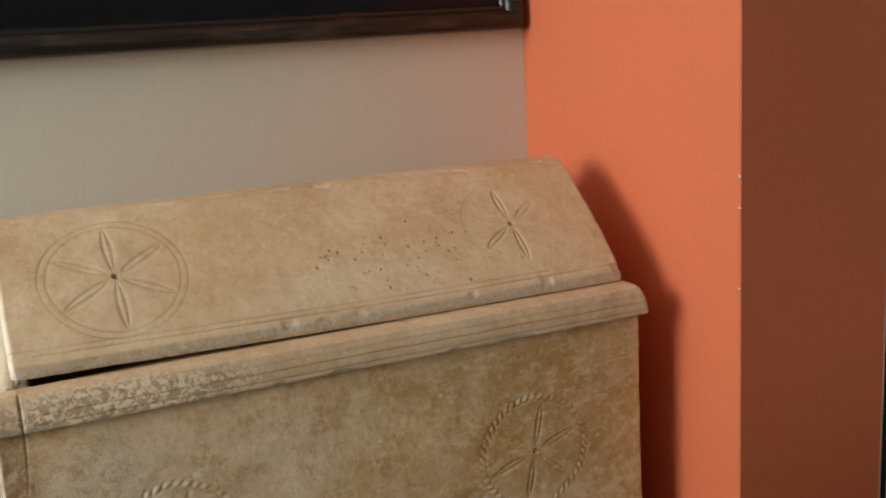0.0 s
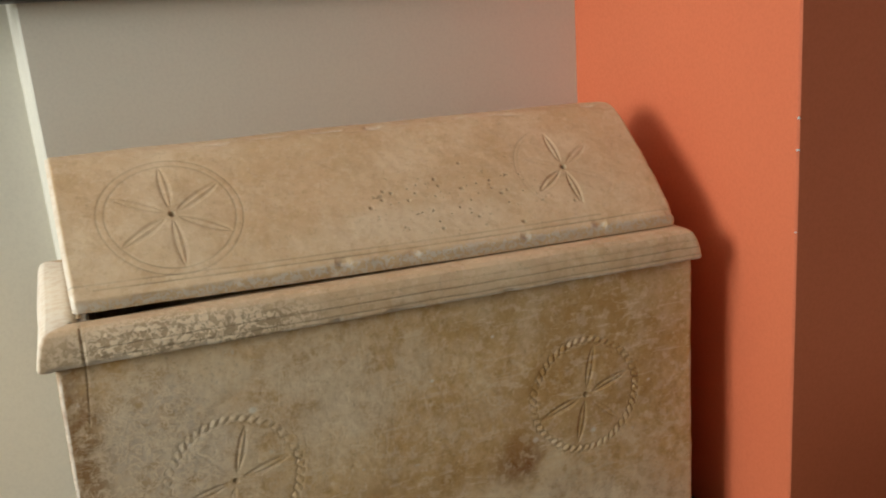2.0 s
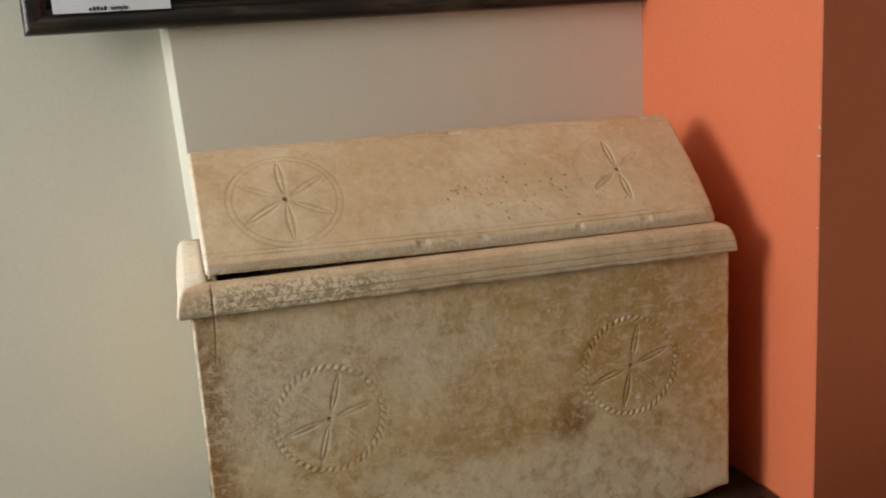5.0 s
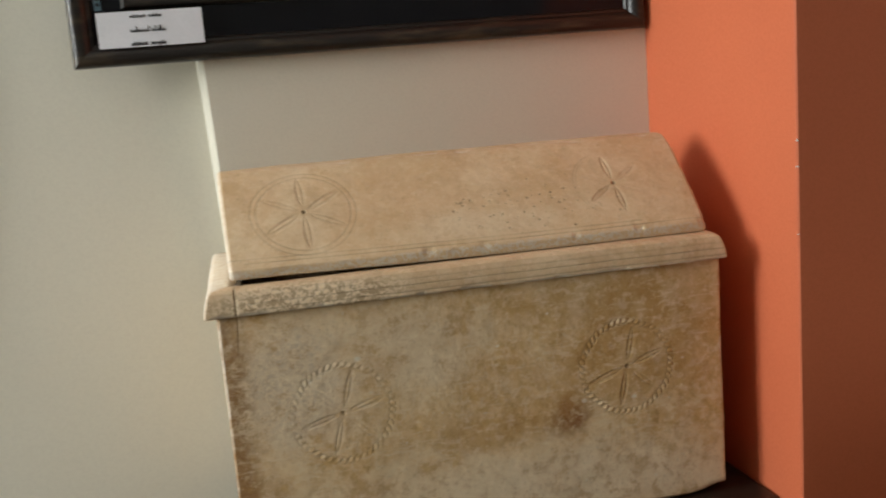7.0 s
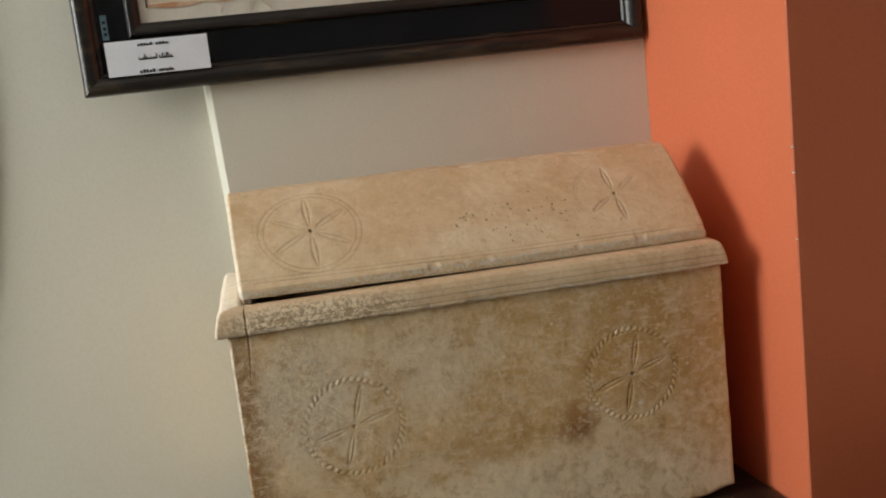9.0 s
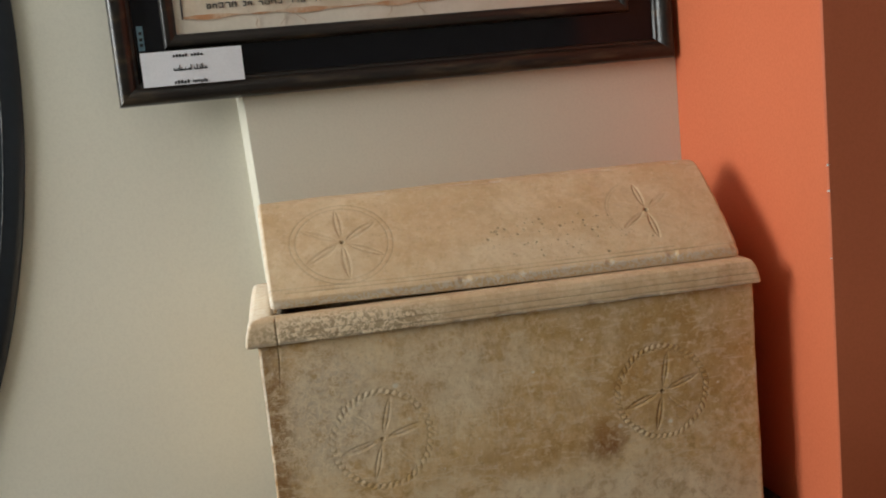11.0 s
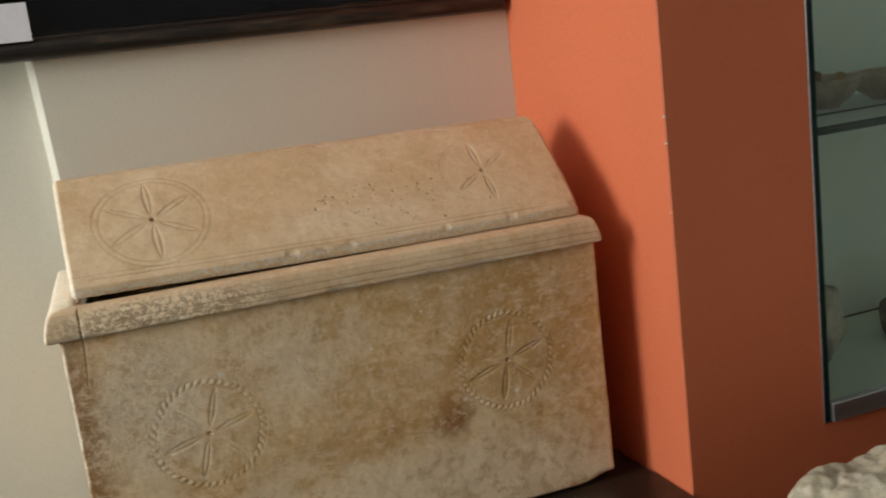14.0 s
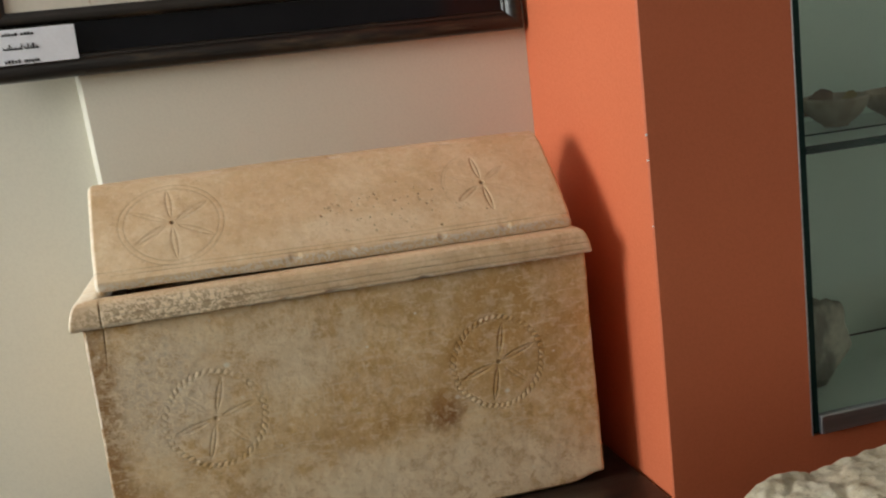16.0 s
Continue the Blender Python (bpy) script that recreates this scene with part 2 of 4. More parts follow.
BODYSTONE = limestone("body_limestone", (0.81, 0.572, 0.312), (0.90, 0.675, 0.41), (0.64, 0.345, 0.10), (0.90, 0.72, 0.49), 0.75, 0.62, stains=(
    ((0.428, -0.02, 0.143), (0.036, 0.1, 0.034), (0.33, 0.135, 0.035), 1.0),
    ((0.36, -0.02, 0.19), (0.13, 0.1, 0.06), (0.60, 0.32, 0.10), 0.5),
    ((0.30, -0.02, 0.135), (0.12, 0.1, 0.028), (0.50, 0.26, 0.08), 0.5),
    ((0.53, -0.02, 0.235), (0.13, 0.1, 0.10), (0.55, 0.30, 0.095), 0.75),
    ((0.065, -0.02, 0.235), (0.09, 0.1, 0.09), (0.70, 0.58, 0.445), 0.75),
    ((0.22, -0.02, 0.27), (0.12, 0.1, 0.07), (0.80, 0.64, 0.45), 0.6),
    ((0.50, -0.02, 0.30), (0.20, 0.1, 0.05), (0.54, 0.315, 0.115), 0.8),
    ((0.42, -0.02, 0.045), (0.28, 0.1, 0.07), (0.96, 0.775, 0.545), 0.85),
    ((0.20, -0.02, 0.06), (0.16, 0.1, 0.06), (0.93, 0.735, 0.49), 0.7),
    ((-0.02, -0.02, 0.19), (0.036, 0.1, 0.24), (0.34, 0.165, 0.055), 1.0),
    ((0.02, -0.02, 0.06), (0.04, 0.1, 0.08), (0.48, 0.25, 0.085), 0.5),
    # unseen right end painted dark, so that less light bounces into the gap
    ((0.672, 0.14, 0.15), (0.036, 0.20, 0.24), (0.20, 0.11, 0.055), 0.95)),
    dashes=((0.24, -0.02, 0.245), (0.16, 0.1, 0.10), 0.4), crust=((0.05, -0.02, 0.225), (0.08, 0.1, 0.10), 0.75), scrapes=0.45, grime=0.4)


def glass_material(name, colour, rough=0.0, ior=1.5):
    m, t, p = nodes(name)
    p.inputs["Base Color"].default_value = (*colour, 1)
    p.inputs["Roughness"].default_value, p.inputs["IOR"].default_value = rough, ior
    p.inputs["Transmission Weight"].default_value = 1.0
    return m


GLASS = glass_material("green_glass", (0.96, 0.995, 0.975), ior=1.38)
SHELF_GLASS = glass_material("frosted_green_glass", (0.80, 0.90, 0.84), 0.45)
SHELF_GLASS.node_tree.nodes["Principled BSDF"].inputs["Transmission Weight"].default_value = 0.55
GLASS_EDGE = plain("glass_edge", (0.006, 0.022, 0.019), (0.010, 0.034, 0.029), 0.5, 10, 90, 0)


GLASS_EDGE.node_tree.nodes["Principled BSDF"].inputs["Specular IOR Level"].default_value = 0.15


# ---- building helpers ----
def grid_faces(rows, cols, closed=False):
    a = np.arange(rows * cols).reshape(rows, cols)
    b = np.roll(a, -1, 1) if closed else a[:, 1:]
    a0 = a if closed else a[:, :-1]
    return np.stack([a0[:-1], b[:-1], b[1:], a0[1:]], -1).reshape(-1, 4)


def mesh_of(name, verts, faces, smooth=True, soil_shade=None, bare_lit=None):
    """soil_shade: for each of the first vertices, how much brown it takes from soil in scratched lines and from shade
    painted in hubs, pits and cracks; bare_lit: how far fresh pale stone is laid open there, with light painted on the
    left ends.
    """
    me = bpy.data.meshes.new(name)
    me.from_pydata([tuple(v) for v in np.asarray(verts).tolist()], [], [tuple(f) for f in faces])
    me.polygons.foreach_set("use_smooth", [smooth] * len(me.polygons))
    for key, values in (("soil_shade", soil_shade), ("bare_lit", bare_lit)):
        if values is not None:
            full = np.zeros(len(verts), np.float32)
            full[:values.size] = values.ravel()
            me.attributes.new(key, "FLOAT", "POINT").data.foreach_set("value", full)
    me.update()
    return me


def part(name, data, material, parent=None, label="", smooth=None):
    """One mesh object, from a bmesh or a mesh, under a thing or under a part."""
    if isinstance(data, bmesh.types.BMesh):
        bmesh.ops.recalc_face_normals(data, faces=data.faces)
        me = bpy.data.meshes.new(name)
        data.to_mesh(me)
        data.free()
    else:
        me = data
    if smooth is not None:
        me.polygons.foreach_set("use_smooth", [smooth] * len(me.polygons))
    me.materials.append(material)
    ob = new(name, me)
    ob.parent = parent
    return tagged(ob, label)


def empty(name, m, label, category, group="", kind=""):
    ob = new(name)
    ob.matrix_world = m
    return tagged(ob, label, category, group, kind)


def boxes(*spans, bevel=0.0):
    """A bmesh of boxes, each (x0, x1, y0, y1, z0, z1)."""
    bm = bmesh.new()
    for x0, x1, y0, y1, z0, z1 in spans:
        m = Matrix.Translation(((x0 + x1) / 2, (y0 + y1) / 2, (z0 + z1) / 2)) @ Matrix.Diagonal((x1 - x0, y1 - y0, z1 - z0, 1))
        bmesh.ops.create_cube(bm, size=1, matrix=m)
    if bevel:
        bmesh.ops.bevel(bm, geom=bm.edges[:], offset=bevel, segments=2, affect="EDGES", profile=0.5)
    return bm


def structure(name, bm, material, label):
    return tagged(part(name, bm, material), label, kind="structure")


def prism(outline, z0, z1, upper=None):
    """An upright block over an outline of (x, y); upper: its outline at the top, where that differs."""
    bm = bmesh.new()
    lo, hi = [bm.verts.new((x, y, z0)) for x, y in outline], [bm.verts.new((x, y, z1)) for x, y in upper or outline]
    bm.faces.new(lo), bm.faces.new(hi)
    for i in range(len(lo)):
        j = (i + 1) % len(lo)
        bm.faces.new((lo[i], lo[j], hi[j], hi[i]))
    return bm


def rounded(profile, steps=4):
    """A profile run through by a smooth curve."""
    p = [Vector(q) for q in profile]
    out = [p[0]]
    for i in range(len(p) - 1):
        a, b, c, d = p[max(i - 1, 0)], p[i], p[i + 1], p[min(i + 2, len(p) - 1)]
        for k in range(1, steps + 1):
            t = k / steps
            out.append(0.5 * (2 * b + (c - a) * t + (2 * a - 5 * b + 4 * c - d) * t * t + (3 * b - a - 3 * c + d) * t ** 3))
    return [tuple(v) for v in out]


def frame_ring(x0, x1, z0, z1, profile):
    """A mitred frame round a rectangle in x and z; profile: (inset, y), from the outer back edge to the inner back edge."""
    verts = [(x, y, z) for i, y in profile for x, z in ((x0 + i, z0 + i), (x1 - i, z0 + i), (x1 - i, z1 - i), (x0 + i, z1 - i))]
    n = len(profile)
    faces = [(4 * a + k, 4 * a + (k + 1) % 4, 4 * b + (k + 1) % 4, 4 * b + k) for a, b in [(i, (i + 1) % n) for i in range(n)] for k in range(4)]
    bm = bmesh.new()
    vs = [bm.verts.new(v) for v in verts]
    for f in faces:
        bm.faces.new([vs[i] for i in f])
    return bm


def value_noise(p, seed=0):
    """Smooth noise from 0 to 1 at the points p (n, 3)."""
    i = np.floor(p).astype(np.int64)
    f = p - i
    f = f * f * (3 - 2 * f)
    out = 0
    for dx in (0, 1):
        for dy in (0, 1):
            for dz in (0, 1):
                h = ((i[..., 0] + dx) * 374761393 + (i[..., 1] + dy) * 668265263 + (i[..., 2] + dz) * 1440662683 + seed * 144269) & 0xFFFFFFFF
                h = ((h ^ (h >> 13)) * 1274126177) & 0xFFFFFFFF
                h = ((h ^ (h >> 15)) * 2246822519) & 0xFFFFFFFF
                h = (h ^ (h >> 16)) & 0xFFFF
                wgt = np.where(dx, f[..., 0], 1 - f[..., 0]) * np.where(dy, f[..., 1], 1 - f[..., 1]) * np.where(dz, f[..., 2], 1 - f[..., 2])
                out = out + wgt * h / 65535.0
    return out


def fbm(p, scale, octaves=4, seed=0):
    total, amp, norm = 0, 1.0, 0.0
    for k in range(octaves):
        total = total + amp * value_noise(p * scale * 2 ** k, seed + k)
        norm += amp
        amp *= 0.5
    return total / norm - 0.5


# ---- structure ----
EAST, WEST, SOUTH, TOP = 2.6, -2.6, -4.2, 3.0
WALL_Y, STEP_Y, PIER_Y = 1.266, 1.306, 0.822
structure("floor", boxes((WEST - 0.2, EAST + 0.2, SOUTH - 0.2, 1.6, -0.1, 0.0)), FLOOR, "worn brownish stone floor of the museum room")
structure("ceiling", boxes((WEST - 0.2, EAST + 0.2, SOUTH - 0.2, 1.6, TOP, TOP + 0.1)), CEILING, "plain white painted ceiling")
# the north wall steps out by four centimetres, with a splayed, rounded arris
def north_outline(lean):
    return [(WEST - 0.2, STEP_Y), (0.0865 + lean, STEP_Y), (0.0880 + lean, STEP_Y - 0.0015), (0.0935 + lean, WALL_Y + 0.0065), (0.0947 + lean, WALL_Y + 0.0025), (0.0968 + lean, WALL_Y),
            (0.83, WALL_Y), (0.83, 1.6), (WEST - 0.2, 1.6)]


structure("wall_north", prism(north_outline(0.060), 0, TOP, north_outline(-0.054)), CREAM, "matt cream painted wall with a splayed step")
pier = prism([(0.8095, 1.6), (0.8095, WALL_Y), (0.7955, PIER_Y + 0.0025), (0.7975, PIER_Y), (1.016, PIER_Y), (1.016, 1.6)], 0, TOP)
structure("wall_pier", pier, ORANGE, "bright orange painted wall pier beside the niche")
structure("wall_case_base", boxes((1.016, EAST, PIER_Y, 1.6, 0, 0.966)), ORANGE, "orange painted wall under the glass case")
structure("wall_case_head", boxes((1.016, EAST, PIER_Y, 1.6, 2.15, TOP)), ORANGE, "orange painted wall over the glass case")
structure("wall_case_back", boxes((1.016, EAST, 1.2, 1.6, 0.966, 2.15)), ORANGE, "orange painted wall behind the glass case")
structure("wall_east", boxes((EAST, EAST + 0.2, SOUTH - 0.2, 1.6, 0, TOP)), SAGE, "plain pale grey-green painted wall")
structure("wall_south", boxes((WEST, EAST, SOUTH - 0.2, SOUTH, 0, TOP)), WHITE, "plain off-white painted wall")
structure("wall_west", boxes((WEST - 0.2, WEST, SOUTH, -0.12, 0, TOP), (WEST - 0.2, WEST, 1.16, STEP_Y, 0, TOP), (WEST - 0.2, WEST, -0.12, 1.16, 0, 1.57),
                             (WEST - 0.2, WEST, -0.12, 1.16, 2.83, TOP)), CREAM, "plain cream painted wall with a window opening")
window = empty("window_1", pose(WEST - 0.1, 0.52, 2.2, 0, 0, 90), "white framed window in the thickness of the wall", "window", kind="structure")
part("window_frame", frame_ring(-0.64, 0.64, -0.63, 0.63, [(0, 0.03), (0, -0.03), (0.04, -0.03), (0.04, 0.03)]), CEILING, window)

# ---- display bench under the chest ----
bench = empty("display_bench", pose(0, 0, 0), "dark stained wooden display bench against the cream wall", "bench")
part("top", boxes((0.080, 0.793, 0.79, 1.262, 0.890, 0.925), bevel=0.003), WOOD, bench)
part("apron", boxes((0.11, 0.775, 0.83, 0.85, 0.80, 0.889)), WOOD, bench)
for x in (0.09, 0.715):
    for y in (0.82, 1.19):
        part("leg", boxes((x, x + 0.06, y, y + 0.06, 0.0, 0.889), bevel=0.004), WOOD, bench)

# ---- carved stone chest (ossuary) ----
def groove(d, width, depth):
    return -depth * np.exp(-(d / width) ** 2)


def rosette(a, b, petal, turn, strengths, wide=0.0048, depth=0.0022, hub=0.004):
    """Relief of a six-petalled compass rosette at offsets a, b from its middle: two grooves and a ridge to each petal, a drilled hub."""
    h = np.zeros_like(a)
    for k, s in enumerate(strengths):
        ang = radians(turn + 60 * k)
        along, across = a * np.cos(ang) + b * np.sin(ang), np.abs(-a * np.sin(ang) + b * np.cos(ang))
        t = np.clip((along - 0.006) / (petal - 0.006), 0, 1)
        half = wide * np.sin(np.pi * t) ** 0.85 + 1e-5
        inside = (along > 0.006) & (along < petal)
        h += np.where(inside, -s * depth * np.exp(-((across - 0.62 * half) / (0.34 * half + 0.0003)) ** 2) * np.minimum(1, half / 0.002), 0)
    return h - hub * np.exp(-((a * a + b * b) / 0.0026 ** 2) ** 2)


def rope_ring(a, b, r, count, depth=0.0008):
    """Relief of a ring of small slanting nicks, like a twisted cord, between two scratched circles."""
    d, ang = np.hypot(a, b), np.arctan2(b, a)
    off = d - r - 0.0006 * np.sin(4 * ang + 1) - 0.0004 * np.sin(9 * ang)
    wave = np.cos(count * ang + off / 0.0031 * 1.5 + 0.5 * np.sin(5 * ang + 1))
    fade = np.clip(0.85 + 0.2 * np.sin(3 * ang + 2) + 0.2 * np.sin(11 * ang), 0.55, 1.2)
    nick = -depth * fade * np.exp(-(off / 0.0024) ** 4) * np.clip(wave * 1.8 - 0.7, 0, 1)
    bead = 0.0004 * fade * np.exp(-(off / 0.0022) ** 2) * np.clip(-wave * 1.6 - 0.4, 0, 1)
    edge = groove(off + 0.0036 - 0.0009 * np.cos(count * ang), 0.0008, 0.0006) + groove(off - 0.0036 + 0.0009 * np.cos(count * ang), 0.0008, 0.0004)
    return nick + bead + edge * fade


def thin_ring(a, b, r, depth=0.0009, lo=None, hi=None):
    d, ang = np.hypot(a, b), np.degrees(np.arctan2(b, a)) % 360
    keep = 1.0 if lo is None else np.clip((ang - lo) / 12, 0, 1) * np.clip((hi - ang) / 12, 0, 1)
    return groove(d - r, 0.0007, depth * 0.42) * keep


def perimeter(u0, u1, v0, v1, r, fine):
    """Points and outward normals round a rectangle with rounded corners; its front side is finely divided."""
    pts, nor = [], []

    def run(p, q, n, normal):
        for k in range(n):
            pts.append((p[0] + (q[0] - p[0]) * k / n, p[1] + (q[1] - p[1]) * k / n))
            nor.append(normal)

    def turn(c, a0):
        for k in range(6):
            a = radians(a0 + 90 * k / 6)
            pts.append((c[0] + r * math.cos(a), c[1] + r * math.sin(a)))
            nor.append((math.cos(a), math.sin(a)))

    run((u0 + r, v0), (u1 - r, v0), int((u1 - u0) / fine), (0, -1))
    turn((u1 - r, v0 + r), -90)
    run((u1, v0 + r), (u1, v1 - r), 150, (1, 0))
    turn((u1 - r, v1 - r), 0)
    run((u1 - r, v1), (u0 + r, v1), 60, (0, 1))
    turn((u0 + r, v1 - r), 90)
    run((u0, v1 - r), (u0, v0 + r), 150, (-1, 0))
    turn((u0 + r, v0 + r), 180)
    return np.array(pts), np.array(nor)


def chest_body():
    fine = 0.0009
    base, nor = perimeter(-0.0222, 0.647, -0.022, 0.276, 0.004, fine)
    zs = np.concatenate([[0, 0.0012, 0.003], np.arange(0.0045, 0.3361, fine)])
    n, m = len(zs), len(base)
    front = nor[:, 1] < -0.99
    P = np.empty((n, m, 3))
    P[:, :, 0], P[:, :, 1], P[:, :, 2] = base[None, :, 0], base[None, :, 1], zs[:, None]
    N = np.zeros_like(P)
    N[:, :, :2] = nor[None]
    u, z = P[:, :, 0], P[:, :, 2]
    h = 0.0032 * fbm(P, 14, 3, 5) + 0.0009 * fbm(P, 70, 4, 9)
    cut = rosette(u - 0.1222, z - 0.1942, 0.058, 75, (1.0, 0.3, 1.0, 1.0, 0.3, 1.0), 0.0042, 0.0007, 0.0012) + rope_ring(u - 0.1222, z - 0.1942, 0.0640, 44)
    cut += rosette(u - 0.5076, z - 0.2035, 0.056, 79, (1.0, 0.1, 1.0, 1.0, 0.4, 1.0), 0.0042, 0.0011, 0.0025) + 1.5 * rope_ring(u - 0.5076, z - 0.2035, 0.0630, 46)
    crack = groove(u - (0.003 + 0.0012 * fbm(np.stack([z * 0, z * 0, z], -1), 30, 3, 2)) + 0.006 * np.clip((0.336 - z) / 0.08, 0, 1) ** 2, 0.0008, 0.0011) * np.clip((z - 0.265) / 0.06, 0, 1)
    hub = np.exp(-(np.hypot(u - 0.5076, z - 0.2035) / 0.003) ** 4) + 0.4 * np.exp(-(np.hypot(u - 0.1222, z - 0.1942) / 0.003) ** 4)
    # scratches and small pits of the worn face
    pits = -0.0010 * np.clip((value_noise(P * 170, 31) - 0.95) / 0.04, 0, 1)
    h += np.where(front[None], cut + crack, 0) + pits
    flecks = 0 * u
    # rounded foot, with the corner broken away
    foot = -0.010 * np.exp(-(z / 0.004) ** 2)
    h += foot
    for fu, fz, fr in ((0.4446, 0.1635, 0.0038), (0.5155, 0.160, 0.0038), (0.1456, 0.263, 0.0042), (0.588, 0.205, 0.002), (0.33, 0.255, 0.0022), (0.40, 0.29, 0.002)):
        flecks = flecks + np.exp(-(((u - fu) / fr) ** 2 + ((z - fz) / (fr * 0.8)) ** 2) ** 2)
    # flecks and chips; the left corner is also painted pale as if lit
    worn = np.where(front[None], flecks, 0) + np.clip(fbm(P, 60, 3, 37) * 3 + 0.5, 0, 0.8) * (np.abs(nor[None, :, 0] + 0.6) < 0.35) + np.clip(value_noise(P * 90, 35) * 2.2 - 1.1, 0, 1) * (np.abs(u - 0.647) < 0.003) + 0.6 * np.clip((value_noise(P * 120, 36) - 0.90) / 0.06, 0, 1)
    P += N * h[..., None]
    corner = np.exp(-(((P[:, :, 0] - 0.647) / 0.030) ** 2 + ((P[:, :, 1] + 0.022) / 0.05) ** 2 + (z / 0.011) ** 2))
    P[:, :, 2] += 0.010 * corner
    P[:, :, 1] += 0.010 * corner
    verts = P.reshape(-1, 3)
    faces = grid_faces(n, m, True).tolist()
    faces.append(list(range(m))[::-1])
    # the hollow inside
    inner, _ = perimeter(0.02, 0.605, 0.02, 0.22, 0.01, 0.02)
    k, j = len(verts), len(inner)
    verts = np.concatenate([verts, np.c_[inner, np.full(j, 0.336)], np.c_[inner, np.full(j, 0.03)]])
    faces += [(k + i, k + j + i, k + j + (i + 1) % j, k + (i + 1) % j) for i in range(j)]
    faces.append([k + j + i for i in range(j)])
    # crack and hubs painted dark as shade; soil in the carved petals and rings
    return mesh_of("body", verts, faces, soil_shade=np.where(front[None], np.clip(0.6 * np.clip(-crack / 0.0018, 0, 1) + 0.22 * np.clip(-cut / 0.0008, 0, 1) + 0.7 * hub, 0, 1), 0), bare_lit=np.clip(worn, 0, 1))


def chest_rim():
    base, nor = perimeter(-0.0285, 0.647, -0.022, 0.276, 0.0035, 0.0011)
    raw = np.array([(-0.03, 0.3370), (-0.002, 0.3370), (0.0060, 0.3372), (0.0077, 0.3382), (0.0081, 0.3402), (0.0074, 0.346), (0.0060, 0.3535), (0.0040, 0.3610), (0.0012, 0.3670),
                    (-0.0032, 0.3703), (-0.009, 0.3711), (-0.0225, 0.3712), (-0.026, 0.370), (-0.041, 0.3695), (-0.041, 0.3370)])
    seg = np.r_[0, np.cumsum(np.hypot(*np.diff(raw, axis=0).T))]
    s = np.concatenate([np.linspace(0, seg[1], 6)[:-1], np.linspace(seg[1], seg[10], 96)[:-1], np.linspace(seg[10], seg[-1], 24)])
    prof = np.c_[np.interp(s, seg, raw[:, 0]), np.interp(s, seg, raw[:, 1])]
    n, m = len(prof), len(base)
    P = np.empty((n, m, 3))
    mid, half = base.max(0) / 2 + base.min(0) / 2, base.max(0) / 2 - base.min(0) / 2
    for k in (0, 1):
        P[:, :, k] = mid[k] + (base[None, :, k] - mid[k]) * (half[k] + prof[:, :1]) / half[k]
    P[:, :, 2] = prof[:, 1:2]
    out = np.clip((prof[:, :1] + 0.02) / 0.02, 0, 1)
    # a ledge cut into the inner edge, deepest under the lifted end of the lid
    ledge = np.clip((-0.0225 - prof[:, :1]) / 0.003, 0, 1) * (prof[:, 1:2] > 0.36) * np.clip(-nor[None, :, 1], 0, 1)
    ledge = np.maximum(ledge, np.clip((-0.0275 - prof[:, :1]) / 0.003, 0, 1) * (prof[:, 1:2] > 0.36) * np.clip(-nor[None, :, 0], 0, 1))
    P[:, :, 2] -= 0.005 * ledge * np.clip(1 - P[:, :, 0] / 0.16, 0, 1)
    z = P[:, :, 2]
    h = 0.003 * fbm(P, 16, 2, 40) + 0.0012 * fbm(P, 80, 3, 42) * np.clip(-nor[None, :, 1], 0, 1)
    face = (nor[None, :, 1] < -0.9) * np.clip((P[:, :, 0] - 0.01) / 0.01, 0, 1)
    wander = 0.0012 * fbm(P * np.array([1, 0, 0.0]), 12, 2, 44)
    lines = (groove(z - 0.3432 - wander, 0.00055, 0.0005) + groove(z - 0.3515 - wander, 0.00055, 0.0005) + groove(z - 0.3590 - wander, 0.0005, 0.0002)) * face
    h += lines
    chips = np.clip((value_noise(P * np.array([55, 55, 20.0]), 51) - 0.62) / 0.25, 0, 1) * np.exp(-((z - 0.338) / 0.003) ** 2)
    h -= 0.0032 * chips
    crack = groove(P[:, :, 0] - 0.003, 0.0009, 0.002) * (nor[None, :, 1] < -0.9)
    # the flaked stretch near the cracked end
    flake = (np.clip((fbm(P, 95, 3, 61) + 0.02) / 0.08, 0, 1)) * np.clip((0.215 - P[:, :, 0]) / 0.02, 0, 1) * (nor[None, :, 1] < -0.9) * np.exp(-((z - 0.352) / 0.012) ** 4)
    h += 0.0002 * flake + crack
    P[:, :, 0] += nor[None, :, 0] * h * out
    P[:, :, 1] += nor[None, :, 1] * h * out
    # crack painted dark as shade, soil in the scratched lines
    cut_brown = 0.7 * np.clip(-crack / 0.002, 0, 1) + 0.9 * np.clip(-lines / 0.0006, 0, 1)
    # pale chips, and the window-facing left end painted as if brightly lit
    return mesh_of("rim", P.reshape(-1, 3), grid_faces(n, m, True).tolist(), soil_shade=np.clip(cut_brown, 0, 1), bare_lit=np.clip(chips * 1.6 + np.exp(-((z - 0.3378) / 0.0018) ** 2) * np.clip(value_noise(P * 75, 57) * 4 - 1.9 + 1.2 * np.clip((P[:, :, 0] - 0.3) / 0.15, 0, 1), 0, 1) + 0.85 * np.clip(-nor[None, :, 0] * 1.4 - 0.2, 0, 1) + 0 * z, 0, 1))


LID_LENGTH = 0.6395


